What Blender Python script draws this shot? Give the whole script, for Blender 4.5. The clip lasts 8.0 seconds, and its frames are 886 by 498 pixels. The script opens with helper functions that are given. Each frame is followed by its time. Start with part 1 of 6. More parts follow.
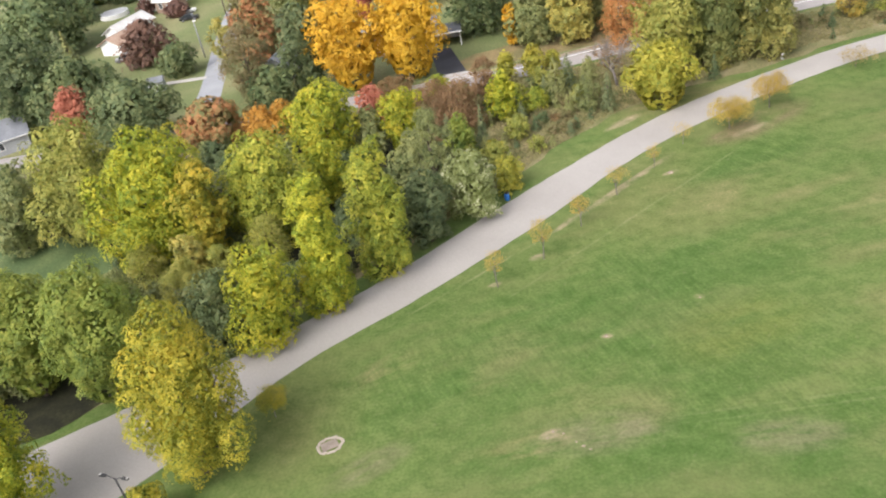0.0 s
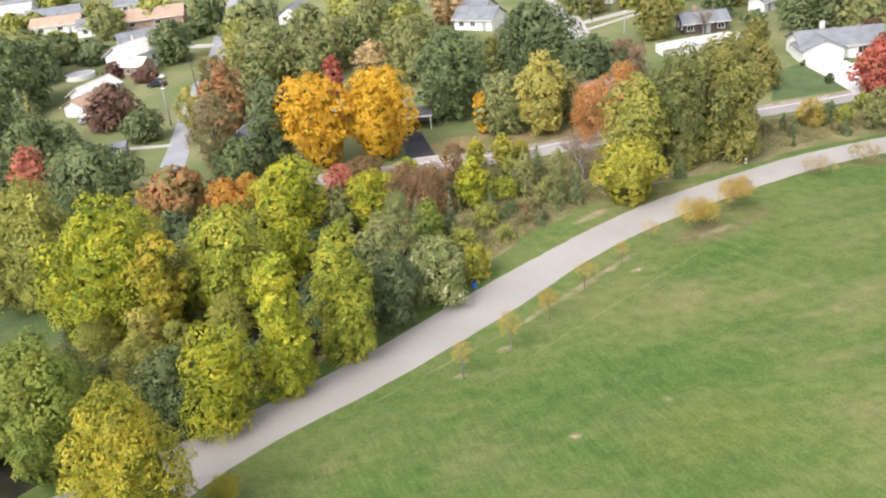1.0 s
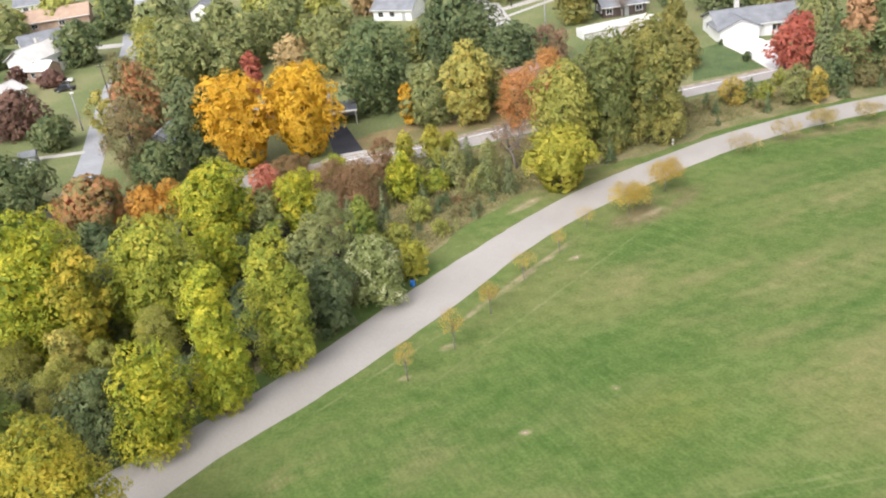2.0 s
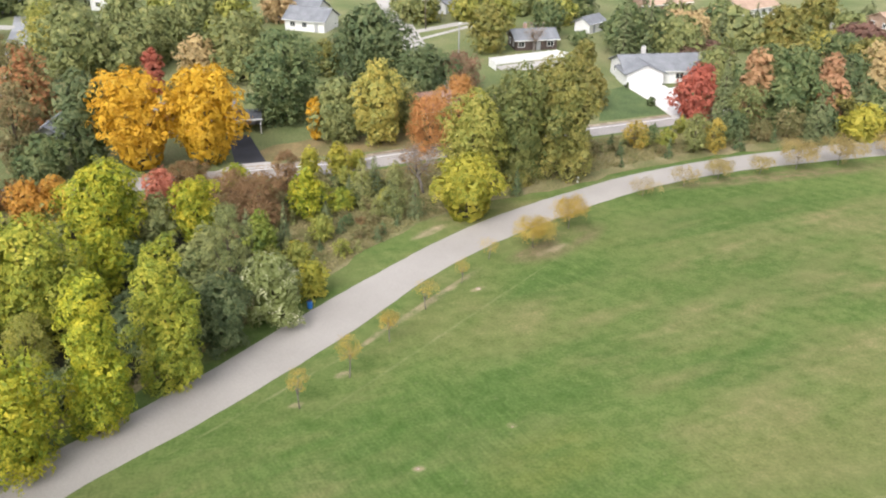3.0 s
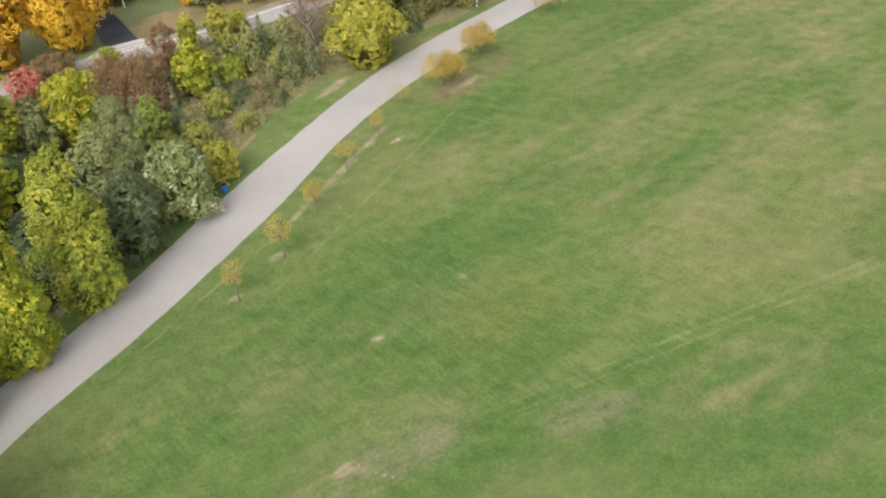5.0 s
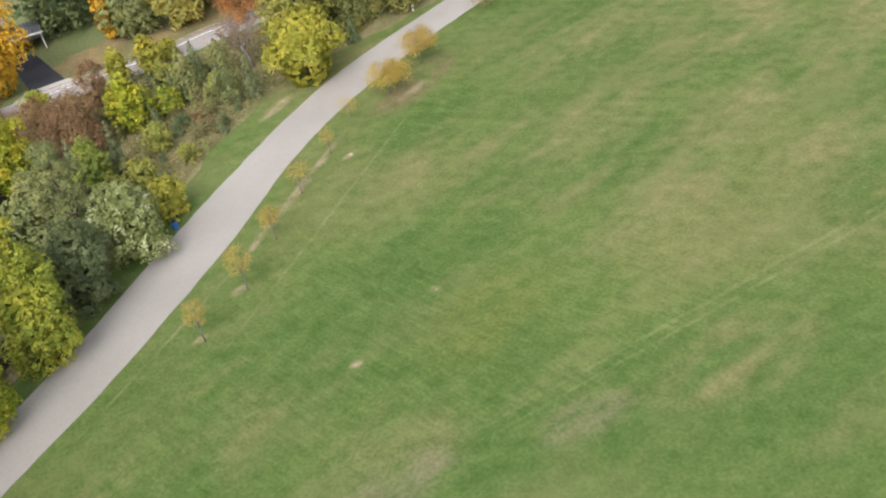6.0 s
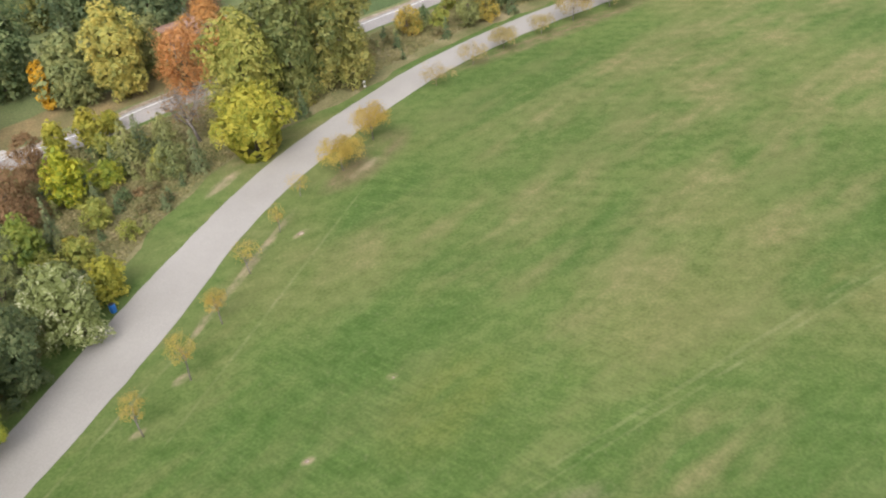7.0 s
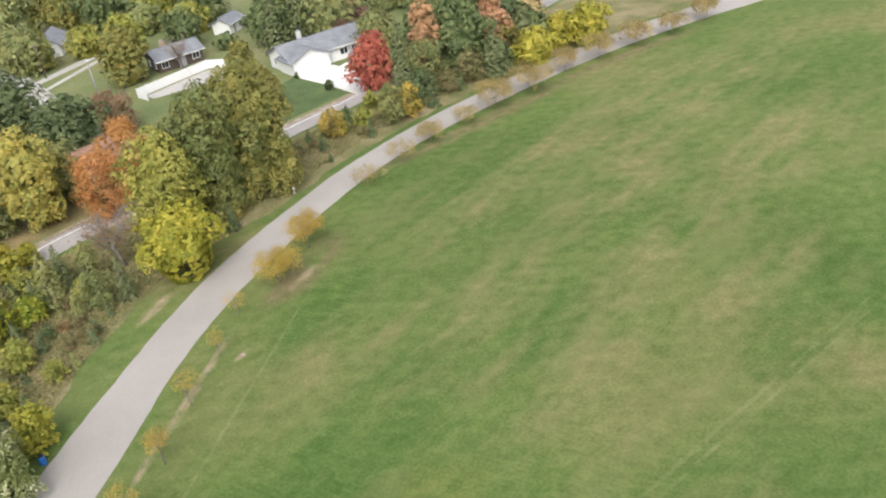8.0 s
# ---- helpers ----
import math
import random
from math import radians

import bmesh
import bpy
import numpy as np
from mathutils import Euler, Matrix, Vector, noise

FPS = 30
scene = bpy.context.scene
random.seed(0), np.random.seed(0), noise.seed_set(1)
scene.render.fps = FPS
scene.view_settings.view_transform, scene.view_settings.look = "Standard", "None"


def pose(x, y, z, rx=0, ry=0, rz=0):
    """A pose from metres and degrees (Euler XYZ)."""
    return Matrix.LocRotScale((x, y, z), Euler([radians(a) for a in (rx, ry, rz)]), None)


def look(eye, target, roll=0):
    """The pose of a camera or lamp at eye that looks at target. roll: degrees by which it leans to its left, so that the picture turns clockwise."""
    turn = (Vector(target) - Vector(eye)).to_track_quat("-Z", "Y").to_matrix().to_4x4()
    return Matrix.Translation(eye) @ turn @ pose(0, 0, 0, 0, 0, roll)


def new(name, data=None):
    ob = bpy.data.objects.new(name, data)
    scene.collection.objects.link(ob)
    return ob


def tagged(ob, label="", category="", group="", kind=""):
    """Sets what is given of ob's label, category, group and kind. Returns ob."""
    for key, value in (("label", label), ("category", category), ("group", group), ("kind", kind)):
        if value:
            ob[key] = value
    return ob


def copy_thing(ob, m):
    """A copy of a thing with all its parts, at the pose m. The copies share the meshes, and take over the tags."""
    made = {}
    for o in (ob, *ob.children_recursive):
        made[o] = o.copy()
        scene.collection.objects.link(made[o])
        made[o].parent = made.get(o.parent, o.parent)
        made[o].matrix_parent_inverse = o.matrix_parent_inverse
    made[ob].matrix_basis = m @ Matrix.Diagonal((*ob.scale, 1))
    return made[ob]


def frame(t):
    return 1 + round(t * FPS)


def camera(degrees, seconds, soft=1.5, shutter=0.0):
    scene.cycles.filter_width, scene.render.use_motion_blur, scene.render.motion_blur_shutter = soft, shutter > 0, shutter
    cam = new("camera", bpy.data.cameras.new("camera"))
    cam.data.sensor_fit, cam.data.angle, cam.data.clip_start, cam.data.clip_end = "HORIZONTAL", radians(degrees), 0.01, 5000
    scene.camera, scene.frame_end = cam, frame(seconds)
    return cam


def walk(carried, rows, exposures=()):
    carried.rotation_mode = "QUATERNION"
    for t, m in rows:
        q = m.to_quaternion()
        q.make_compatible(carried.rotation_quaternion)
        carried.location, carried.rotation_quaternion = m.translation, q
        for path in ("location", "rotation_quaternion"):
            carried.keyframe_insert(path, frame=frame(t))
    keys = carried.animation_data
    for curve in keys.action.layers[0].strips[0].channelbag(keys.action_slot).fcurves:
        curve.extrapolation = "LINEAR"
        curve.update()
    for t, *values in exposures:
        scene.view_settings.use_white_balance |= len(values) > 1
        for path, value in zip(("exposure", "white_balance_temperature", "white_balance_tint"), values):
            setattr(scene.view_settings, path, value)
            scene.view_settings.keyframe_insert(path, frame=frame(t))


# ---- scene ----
from mathutils.geometry import tessellate_polygon

# ---- camera ----
cam = camera(55.4, 8.0, soft=2.05)
ROWS = [
    (0, 28.268, -3.106, 48.387, 8.52, -31.78, -11.88),
    (0.3, 27.683, -2.582, 48.551, 7.47, -30.65, -10.46),
    (0.5, 27.353, -2.174, 48.601, 6.54, -29.46, -8.98),
    (0.8, 26.836, -1.666, 48.743, 4.94, -27.93, -7.3),
    (1, 26.534, -1.299, 48.801, 3.84, -27.17, -6.64),
    (1.2, 26.29, -0.872, 48.803, 2.83, -26.61, -5.22),
    (2.3, 25.431, 1.68, 48.468, -3.2, -28.91, -7.03),
    (2.5, 25.163, 2.095, 48.417, -4.57, -28.71, -4.59),
    (2.7, 25.165, 2.655, 48.468, -6.47, -28.11, -1.79),
    (3, 25.026, 3.392, 48.43, -9.69, -27.67, 0.52),
    (3.2, 24.945, 3.82, 48.425, -11.62, -29.24, 1.04),
    (3.5, 24.879, 4.466, 48.402, -14.16, -32.78, -0.21),
    (3.7, 24.766, 4.831, 48.291, -15.4, -34.37, -1.6),
    (4, 24.624, 5.443, 48.137, -15.34, -37.04, -4.81),
    (4.2, 24.586, 5.96, 48.064, -14.84, -38.48, -6.52),
    (4.5, 24.486, 6.69, 47.856, -14.99, -39.64, -6.82),
    (4.7, 24.427, 7.195, 47.765, -15.44, -39.36, -6.57),
    (5.8, 23.78, 10.229, 46.465, -20.0, -38.55, -8.55),
    (6, 23.874, 10.822, 46.289, -20.43, -38.9, -10.11),
    (6.2, 23.742, 11.461, 46.116, -21.11, -39.06, -9.2),
    (6.5, 23.621, 12.409, 45.898, -22.95, -36.92, -6.85),
    (6.7, 23.916, 13.066, 45.803, -23.97, -36.27, -7.15),
    (7, 24.136, 14.056, 45.689, -26.08, -34.83, -6.73),
    (7.2, 24.185, 14.708, 45.623, -27.53, -34.13, -6.83),
    (7.5, 24.539, 15.706, 45.581, -29.32, -32.44, -7.31),
    (7.7, 24.592, 16.381, 45.58, -30.76, -30.56, -6.32),
    (8, 24.826, 17.399, 45.617, -32.27, -29.68, -9.23),
]


def stand(x, y, z, yaw, pitch, roll):
    return pose(x, y, z, 0, 0, yaw) @ pose(0, 0, 0, 90 + pitch) @ pose(0, 0, 0, 0, 0, roll)


walk(cam, [(t, stand(*rest)) for t, *rest in ROWS], [(0.0, 0.05, 6500, 13), (1.0, 0.08, 6500, 13), (3.0, -0.02, 6500, 12), (4.5, -0.14, 6500, 11), (6.5, -0.16, 6500, 11), (8.0, -0.19, 6500, 11)])

# ---- light ----
world = bpy.data.worlds.new("overcast_sky")
scene.world = world
world.use_nodes = True
wn = world.node_tree.nodes
sky = wn.new("ShaderNodeTexSky")
sky.sky_type, sky.sun_disc = "NISHITA", False
sky.sun_elevation, sky.sun_rotation = radians(48), radians(215)
sky.air_density, sky.dust_density = 1.0, 4.0
veil = wn.new("ShaderNodeHueSaturation")
veil.inputs["Saturation"].default_value = 0.22
world.node_tree.links.new(sky.outputs[0], veil.inputs["Color"])
world.node_tree.links.new(veil.outputs[0], wn["Background"].inputs["Color"])
wn["Background"].inputs["Strength"].default_value = 0.35
sun = new("sun", bpy.data.lights.new("sun", "SUN"))
sun.data.energy, sun.data.angle, sun.data.color = 1.4, radians(28), (1.0, 0.96, 0.88)
SUN_AZ = radians(215)
sun.matrix_world = look((0, 0, 90), (-60 * math.sin(SUN_AZ), -60 * math.cos(SUN_AZ), 90 - 60 * math.tan(radians(48))))


# ---- materials ----
def material(name, rough=0.8, metal=0.0):
    m = bpy.data.materials.new(name)
    m.use_nodes = True
    b = m.node_tree.nodes["Principled BSDF"]
    b.inputs["Roughness"].default_value, b.inputs["Metallic"].default_value = rough, metal
    b.inputs["Specular IOR Level"].default_value = 0.25
    return m, m.node_tree.nodes, m.node_tree.links, b


def noise_node(nodes, links, scale, detail=4.0, coords="Object", stretch=None, turn=0.0):
    tc = nodes.new("ShaderNodeTexCoord")
    n = nodes.new("ShaderNodeTexNoise")
    n.inputs["Scale"].default_value, n.inputs["Detail"].default_value = scale, detail
    out = tc.outputs[coords]
    if stretch:
        mp = nodes.new("ShaderNodeMapping")
        mp.vector_type = "TEXTURE"
        mp.inputs["Scale"].default_value = [1 / k for k in stretch]
        mp.inputs["Rotation"].default_value = (0, 0, -turn)
        links.new(out, mp.inputs["Vector"])
        out = mp.outputs[0]
    links.new(out, n.inputs["Vector"])
    return n.outputs["Fac"]


def ramp(nodes, links, fac, stops):
    r = nodes.new("ShaderNodeValToRGB")
    while len(r.color_ramp.elements) < len(stops):
        r.color_ramp.elements.new(0.5)
    for e, (p, c) in zip(r.color_ramp.elements, stops):
        e.position, e.color = p, (*c, 1) if len(c) == 3 else c
    links.new(fac, r.inputs[0])
    return r.outputs["Color"]


def mix(nodes, links, fac, a, b, kind="MIX"):
    m = nodes.new("ShaderNodeMix")
    m.data_type, m.blend_type = "RGBA", kind
    for sock, v in ((m.inputs[0], fac), (m.inputs[6], a), (m.inputs[7], b)):
        if isinstance(v, (int, float)):
            sock.default_value = v
        elif isinstance(v, tuple):
            sock.default_value = (*v, 1)
        else:
            links.new(v, sock)
    return m.outputs[2]


def bump(nodes, links, b, height, strength, distance):
    n = nodes.new("ShaderNodeBump")
    n.inputs["Strength"].default_value, n.inputs["Distance"].default_value = strength, distance
    links.new(height, n.inputs["Height"])
    links.new(n.outputs[0], b.inputs["Normal"])


def surface(name, dark, light, scale, rough=0.8, fine=None, bumps=0.3, depth=0.02, coords="Object", grit=0.28):
    """A plain surface with broad stains and a fine grain."""
    m, nodes, links, b = material(name, rough)
    broad = ramp(nodes, links, noise_node(nodes, links, scale, 5, coords), [(0.3, dark), (0.7, light)])
    grain = noise_node(nodes, links, fine or scale * 14, 3, coords)
    shade = ramp(nodes, links, grain, [(0.25, (1 - grit,) * 3), (0.75, (1 + grit * 0.4,) * 3)])
    links.new(mix(nodes, links, 1.0, broad, shade, "MULTIPLY"), b.inputs["Base Color"])
    bump(nodes, links, b, grain, bumps, depth)
    return m


def leaf_material(name, shades, through_light=0.30):
    """Leaves: each one its own shade, with changes from spray to spray and bough to bough."""
    m, nodes, links, b = material(name, 0.58)
    geo = nodes.new("ShaderNodeNewGeometry")
    total = None
    for source, weight in ((geo.outputs["Random Per Island"], 0.42), (noise_node(nodes, links, 0.42, 2), 1.1), (noise_node(nodes, links, 1.2, 2), 0.65)):
        step = nodes.new("ShaderNodeMath")
        step.operation = "MULTIPLY_ADD"
        links.new(source, step.inputs[0])
        step.inputs[1].default_value = weight
        if total is None:
            step.inputs[2].default_value = -0.575
        else:
            links.new(total, step.inputs[2])
        total = step.outputs[0]
    n = len(shades)
    colour = ramp(nodes, links, total, [(0.10 + 0.80 * i / (n - 1), tuple(k * v for k, v in zip(LEAF_TONE, c))) for i, c in enumerate(shades)])
    info = nodes.new("ShaderNodeObjectInfo")
    hue = nodes.new("ShaderNodeHueSaturation")
    jitter = nodes.new("ShaderNodeMapRange")
    jitter.inputs["To Min"].default_value, jitter.inputs["To Max"].default_value = 0.494, 0.506
    links.new(info.outputs["Random"], jitter.inputs["Value"])
    links.new(jitter.outputs[0], hue.inputs["Hue"])
    links.new(colour, hue.inputs["Color"])
    links.new(hue.outputs[0], b.inputs["Base Color"])
    tr = nodes.new("ShaderNodeBsdfTranslucent")
    links.new(hue.outputs[0], tr.inputs["Color"])
    mx = nodes.new("ShaderNodeMixShader")
    mx.inputs[0].default_value = through_light
    links.new(b.outputs[0], mx.inputs[1])
    links.new(tr.outputs[0], mx.inputs[2])
    links.new(mx.outputs[0], nodes["Material Output"].inputs["Surface"])
    return m


LEAF_TONE = (0.715, 0.70, 0.585)  # how much light fresh leaves give back
LEAF = {
    "yellowgreen": leaf_material("yellow_green_leaves", [(0.12, 0.20, 0.026), (0.31, 0.38, 0.040), (0.56, 0.555, 0.055), (0.84, 0.71, 0.085)]),
    "lime": leaf_material("lime_leaves", [(0.135, 0.215, 0.036), (0.29, 0.36, 0.055), (0.50, 0.52, 0.078), (0.75, 0.69, 0.125)]),
    "olive": leaf_material("olive_yellow_leaves", [(0.16, 0.21, 0.036), (0.36, 0.385, 0.058), (0.56, 0.525, 0.085), (0.74, 0.64, 0.12)]),
    "palegreen": leaf_material("pale_green_leaves", [(0.17, 0.215, 0.06), (0.32, 0.355, 0.09), (0.47, 0.465, 0.125), (0.66, 0.61, 0.19)]),
    "honey": leaf_material("honey_leaves", [(0.13, 0.18, 0.028), (0.31, 0.325, 0.042), (0.555, 0.48, 0.058), (0.79, 0.61, 0.09)]),
    "moss": leaf_material("moss_green_leaves", [(0.09, 0.13, 0.050), (0.165, 0.205, 0.075), (0.25, 0.275, 0.10), (0.38, 0.375, 0.145)]),
    "straw": leaf_material("straw_yellow_leaves", [(0.24, 0.27, 0.09), (0.42, 0.42, 0.13), (0.62, 0.54, 0.16), (0.80, 0.64, 0.19)]),
    "gold": leaf_material("golden_leaves", [(0.46, 0.27, 0.03), (0.77, 0.45, 0.035), (0.90, 0.56, 0.055), (0.95, 0.66, 0.11)]),
    "mellow": leaf_material("mellow_amber_leaves", [(0.24, 0.24, 0.08), (0.44, 0.36, 0.10), (0.66, 0.48, 0.12), (0.78, 0.56, 0.16)]),
    "green": leaf_material("green_leaves", [(0.075, 0.125, 0.065), (0.14, 0.20, 0.095), (0.22, 0.275, 0.13), (0.33, 0.36, 0.175)]),
    "midgreen": leaf_material("mid_green_leaves", [(0.13, 0.18, 0.085), (0.235, 0.28, 0.125), (0.35, 0.38, 0.17), (0.50, 0.50, 0.235)]),
    "dark": leaf_material("dark_green_leaves", [(0.065, 0.11, 0.06), (0.125, 0.175, 0.09), (0.19, 0.24, 0.12), (0.27, 0.30, 0.155)]),
    "oak": leaf_material("oak_leaves", [(0.13, 0.165, 0.055), (0.245, 0.255, 0.085), (0.36, 0.33, 0.11), (0.50, 0.41, 0.14)]),
    "orange": leaf_material("orange_leaves", [(0.36, 0.25, 0.11), (0.58, 0.30, 0.12), (0.72, 0.34, 0.14), (0.80, 0.44, 0.20)]),
    "amber": leaf_material("amber_leaves", [(0.36, 0.26, 0.06), (0.68, 0.34, 0.07), (0.80, 0.44, 0.10)]),
    "tan": leaf_material("tan_sapling_leaves", [(0.34, 0.27, 0.12), (0.47, 0.37, 0.17), (0.57, 0.45, 0.22)]),
    "peach": leaf_material("peach_leaves", [(0.42, 0.33, 0.20), (0.66, 0.49, 0.29), (0.80, 0.61, 0.37)]),
    "red": leaf_material("red_leaves", [(0.34, 0.11, 0.09), (0.56, 0.16, 0.13), (0.68, 0.22, 0.17)]),
    "coral": leaf_material("coral_red_leaves", [(0.42, 0.16, 0.11), (0.64, 0.24, 0.17), (0.72, 0.33, 0.23)]),
    "redgreen": leaf_material("half_turned_red_leaves", [(0.16, 0.22, 0.09), (0.32, 0.28, 0.13), (0.56, 0.27, 0.14), (0.66, 0.30, 0.17)]),
    "brown": leaf_material("brown_leaves", [(0.22, 0.145, 0.085), (0.33, 0.21, 0.12), (0.44, 0.29, 0.165)]),
    "russet": leaf_material("russet_leaves", [(0.16, 0.19, 0.09), (0.28, 0.25, 0.13), (0.40, 0.29, 0.17)]),
    "purple": leaf_material("purple_leaves", [(0.13, 0.08, 0.075), (0.23, 0.13, 0.115), (0.34, 0.19, 0.16)]),
    "leafgreen": leaf_material("fresh_leaf_green", [(0.10, 0.17, 0.04), (0.21, 0.29, 0.06), (0.34, 0.40, 0.085), (0.50, 0.52, 0.13)]),
    "rosy": leaf_material("rosy_brown_leaves", [(0.20, 0.15, 0.10), (0.34, 0.20, 0.155), (0.46, 0.26, 0.21)]),
    "salmon": leaf_material("salmon_leaves", [(0.30, 0.24, 0.14), (0.52, 0.32, 0.20), (0.66, 0.38, 0.25), (0.78, 0.48, 0.32)]),
    "silver": leaf_material("silvery_leaves", [(0.16, 0.20, 0.065), (0.25, 0.29, 0.10), (0.30, 0.35, 0.15), (0.40, 0.45, 0.22), (0.86, 0.84, 0.70)]),
    "spruce": leaf_material("spruce_needles", [(0.105, 0.145, 0.075), (0.19, 0.23, 0.12), (0.29, 0.315, 0.17)], 0.2),
    "bluespruce": leaf_material("grey_spruce_needles", [(0.17, 0.20, 0.085), (0.29, 0.31, 0.125), (0.42, 0.42, 0.185)], 0.2),
    "rust": leaf_material("rusty_sapling_leaves", [(0.42, 0.30, 0.08), (0.58, 0.41, 0.11), (0.67, 0.49, 0.15)]),
    "yellow": leaf_material("clear_yellow_leaves", [(0.25, 0.28, 0.05), (0.46, 0.44, 0.075), (0.68, 0.58, 0.11)]),
    "weed": leaf_material("dry_weeds", [(0.17, 0.18, 0.08), (0.28, 0.26, 0.13), (0.44, 0.37, 0.23)]),
}
BARK = surface("bark", (0.06, 0.045, 0.035), (0.15, 0.12, 0.095), 1.6, 0.9, 12, 0.6, 0.03)
GREY_BARK = surface("pale_grey_bark", (0.17, 0.15, 0.135), (0.30, 0.27, 0.25), 1.6, 0.9, 12, 0.6, 0.03)
ASPHALT = surface("worn_pale_asphalt", (0.288, 0.268, 0.249), (0.342, 0.321, 0.300), 0.12, 0.9, 7, 0.05, 0.01, grit=0.10)
ROAD = surface("pale_road_surface", (0.266, 0.248, 0.240), (0.355, 0.329, 0.316), 0.15, 0.9, 9, 0.2, 0.01)
STREET = surface("blue_grey_street", (0.27, 0.28, 0.30), (0.345, 0.355, 0.375), 0.15, 0.9, 9, 0.2, 0.01)
PALE_ROOF = surface("sun_bleached_roof", (0.50, 0.49, 0.47), (0.62, 0.60, 0.58), 0.5, 0.8, 7, 0.3, 0.02)
WHITE_CONCRETE = surface("new_white_concrete", (0.62, 0.61, 0.60), (0.72, 0.71, 0.70), 0.2, 0.85, 8, 0.2, 0.01)
SHINGLE_SHADE = surface("shade_toned_shingles", (0.07, 0.075, 0.085), (0.11, 0.115, 0.13), 0.5, 0.85, 7, 0.4, 0.02)
CONCRETE = surface("pale_concrete", (0.38, 0.36, 0.34), (0.48, 0.46, 0.44), 0.2, 0.85, 8, 0.2, 0.01)
TAR = surface("fresh_black_sealer", (0.025, 0.025, 0.032), (0.05, 0.05, 0.06), 0.3, 0.6, 9, 0.2, 0.01)
WHITE = surface("white_siding", (0.74, 0.74, 0.74), (0.82, 0.82, 0.81), 0.4, 0.6, 6, 0.1, 0.01)
DARK_BRICK = surface("dark_brown_brick", (0.075, 0.055, 0.05), (0.12, 0.09, 0.08), 0.6, 0.85, 8, 0.3, 0.01)
GREY_SIDING = surface("grey_siding", (0.30, 0.31, 0.32), (0.40, 0.41, 0.42), 0.4, 0.7, 6, 0.1, 0.01)
TAN_BRICK = surface("tan_brick", (0.30, 0.20, 0.15), (0.45, 0.33, 0.26), 0.6, 0.85, 8, 0.3, 0.01)
SHINGLE = surface("grey_shingles", (0.16, 0.17, 0.19), (0.24, 0.25, 0.27), 0.5, 0.85, 7, 0.4, 0.02)
SHINGLE_BROWN = surface("brown_shingles", (0.20, 0.12, 0.09), (0.32, 0.20, 0.15), 0.5, 0.85, 7, 0.4, 0.02)
SHINGLE_TAN = surface("tan_shingles", (0.34, 0.24, 0.18), (0.46, 0.33, 0.25), 0.5, 0.85, 7, 0.4, 0.02)
METAL = surface("grey_metal", (0.25, 0.25, 0.26), (0.35, 0.35, 0.36), 2.0, 0.5)
DARK_METAL = surface("dark_lamp_metal", (0.02, 0.02, 0.022), (0.05, 0.05, 0.05), 2.0, 0.5)
BLUE = surface("blue_plastic", (0.02, 0.12, 0.38), (0.04, 0.18, 0.48), 3.0, 0.45)
STONE = surface("pale_stone", (0.34, 0.29, 0.24), (0.50, 0.44, 0.38), 2.0, 0.9)
SLAB = surface("weathered_slab", (0.20, 0.165, 0.135), (0.29, 0.245, 0.205), 1.5, 0.9)
GLASS, _gn, _gl, _gb = material("window_glass", 0.08)
_gb.inputs["Base Color"].default_value = (0.03, 0.035, 0.04, 1)
_gb.inputs["Specular IOR Level"].default_value = 0.6


def worn_mask(nodes, links, x, y, rx, ry, turn, broken=0.45):
    """A soft-edged oval, broken up by noise: a worn or dry place in the grass."""
    tc = nodes.new("ShaderNodeTexCoord")
    mp = nodes.new("ShaderNodeMapping")
    mp.vector_type = "TEXTURE"
    mp.inputs["Location"].default_value = (x, y, 0)
    mp.inputs["Rotation"].default_value = (0, 0, radians(turn))
    mp.inputs["Scale"].default_value = (rx, ry, 1)
    gr = nodes.new("ShaderNodeTexGradient")
    gr.gradient_type = "SPHERICAL"
    links.new(tc.outputs["Object"], mp.inputs["Vector"])
    links.new(mp.outputs[0], gr.inputs[0])
    n = noise_node(nodes, links, 1.2 if ry < 3 else 0.35, 5, stretch=(0.35, 1, 1), turn=radians(-turn))
    rag = nodes.new("ShaderNodeMapRange")
    rag.inputs["From Min"].default_value, rag.inputs["From Max"].default_value = broken - 0.12, broken + 0.16
    links.new(n, rag.inputs["Value"])
    mul = nodes.new("ShaderNodeMath")
    mul.operation = "MULTIPLY"
    edge = nodes.new("ShaderNodeMapRange")
    edge.inputs["From Max"].default_value = 0.55
    links.new(gr.outputs["Fac"], edge.inputs["Value"])
    links.new(edge.outputs[0], mul.inputs[0])
    links.new(rag.outputs[0], mul.inputs[1])
    return mul.outputs[0]


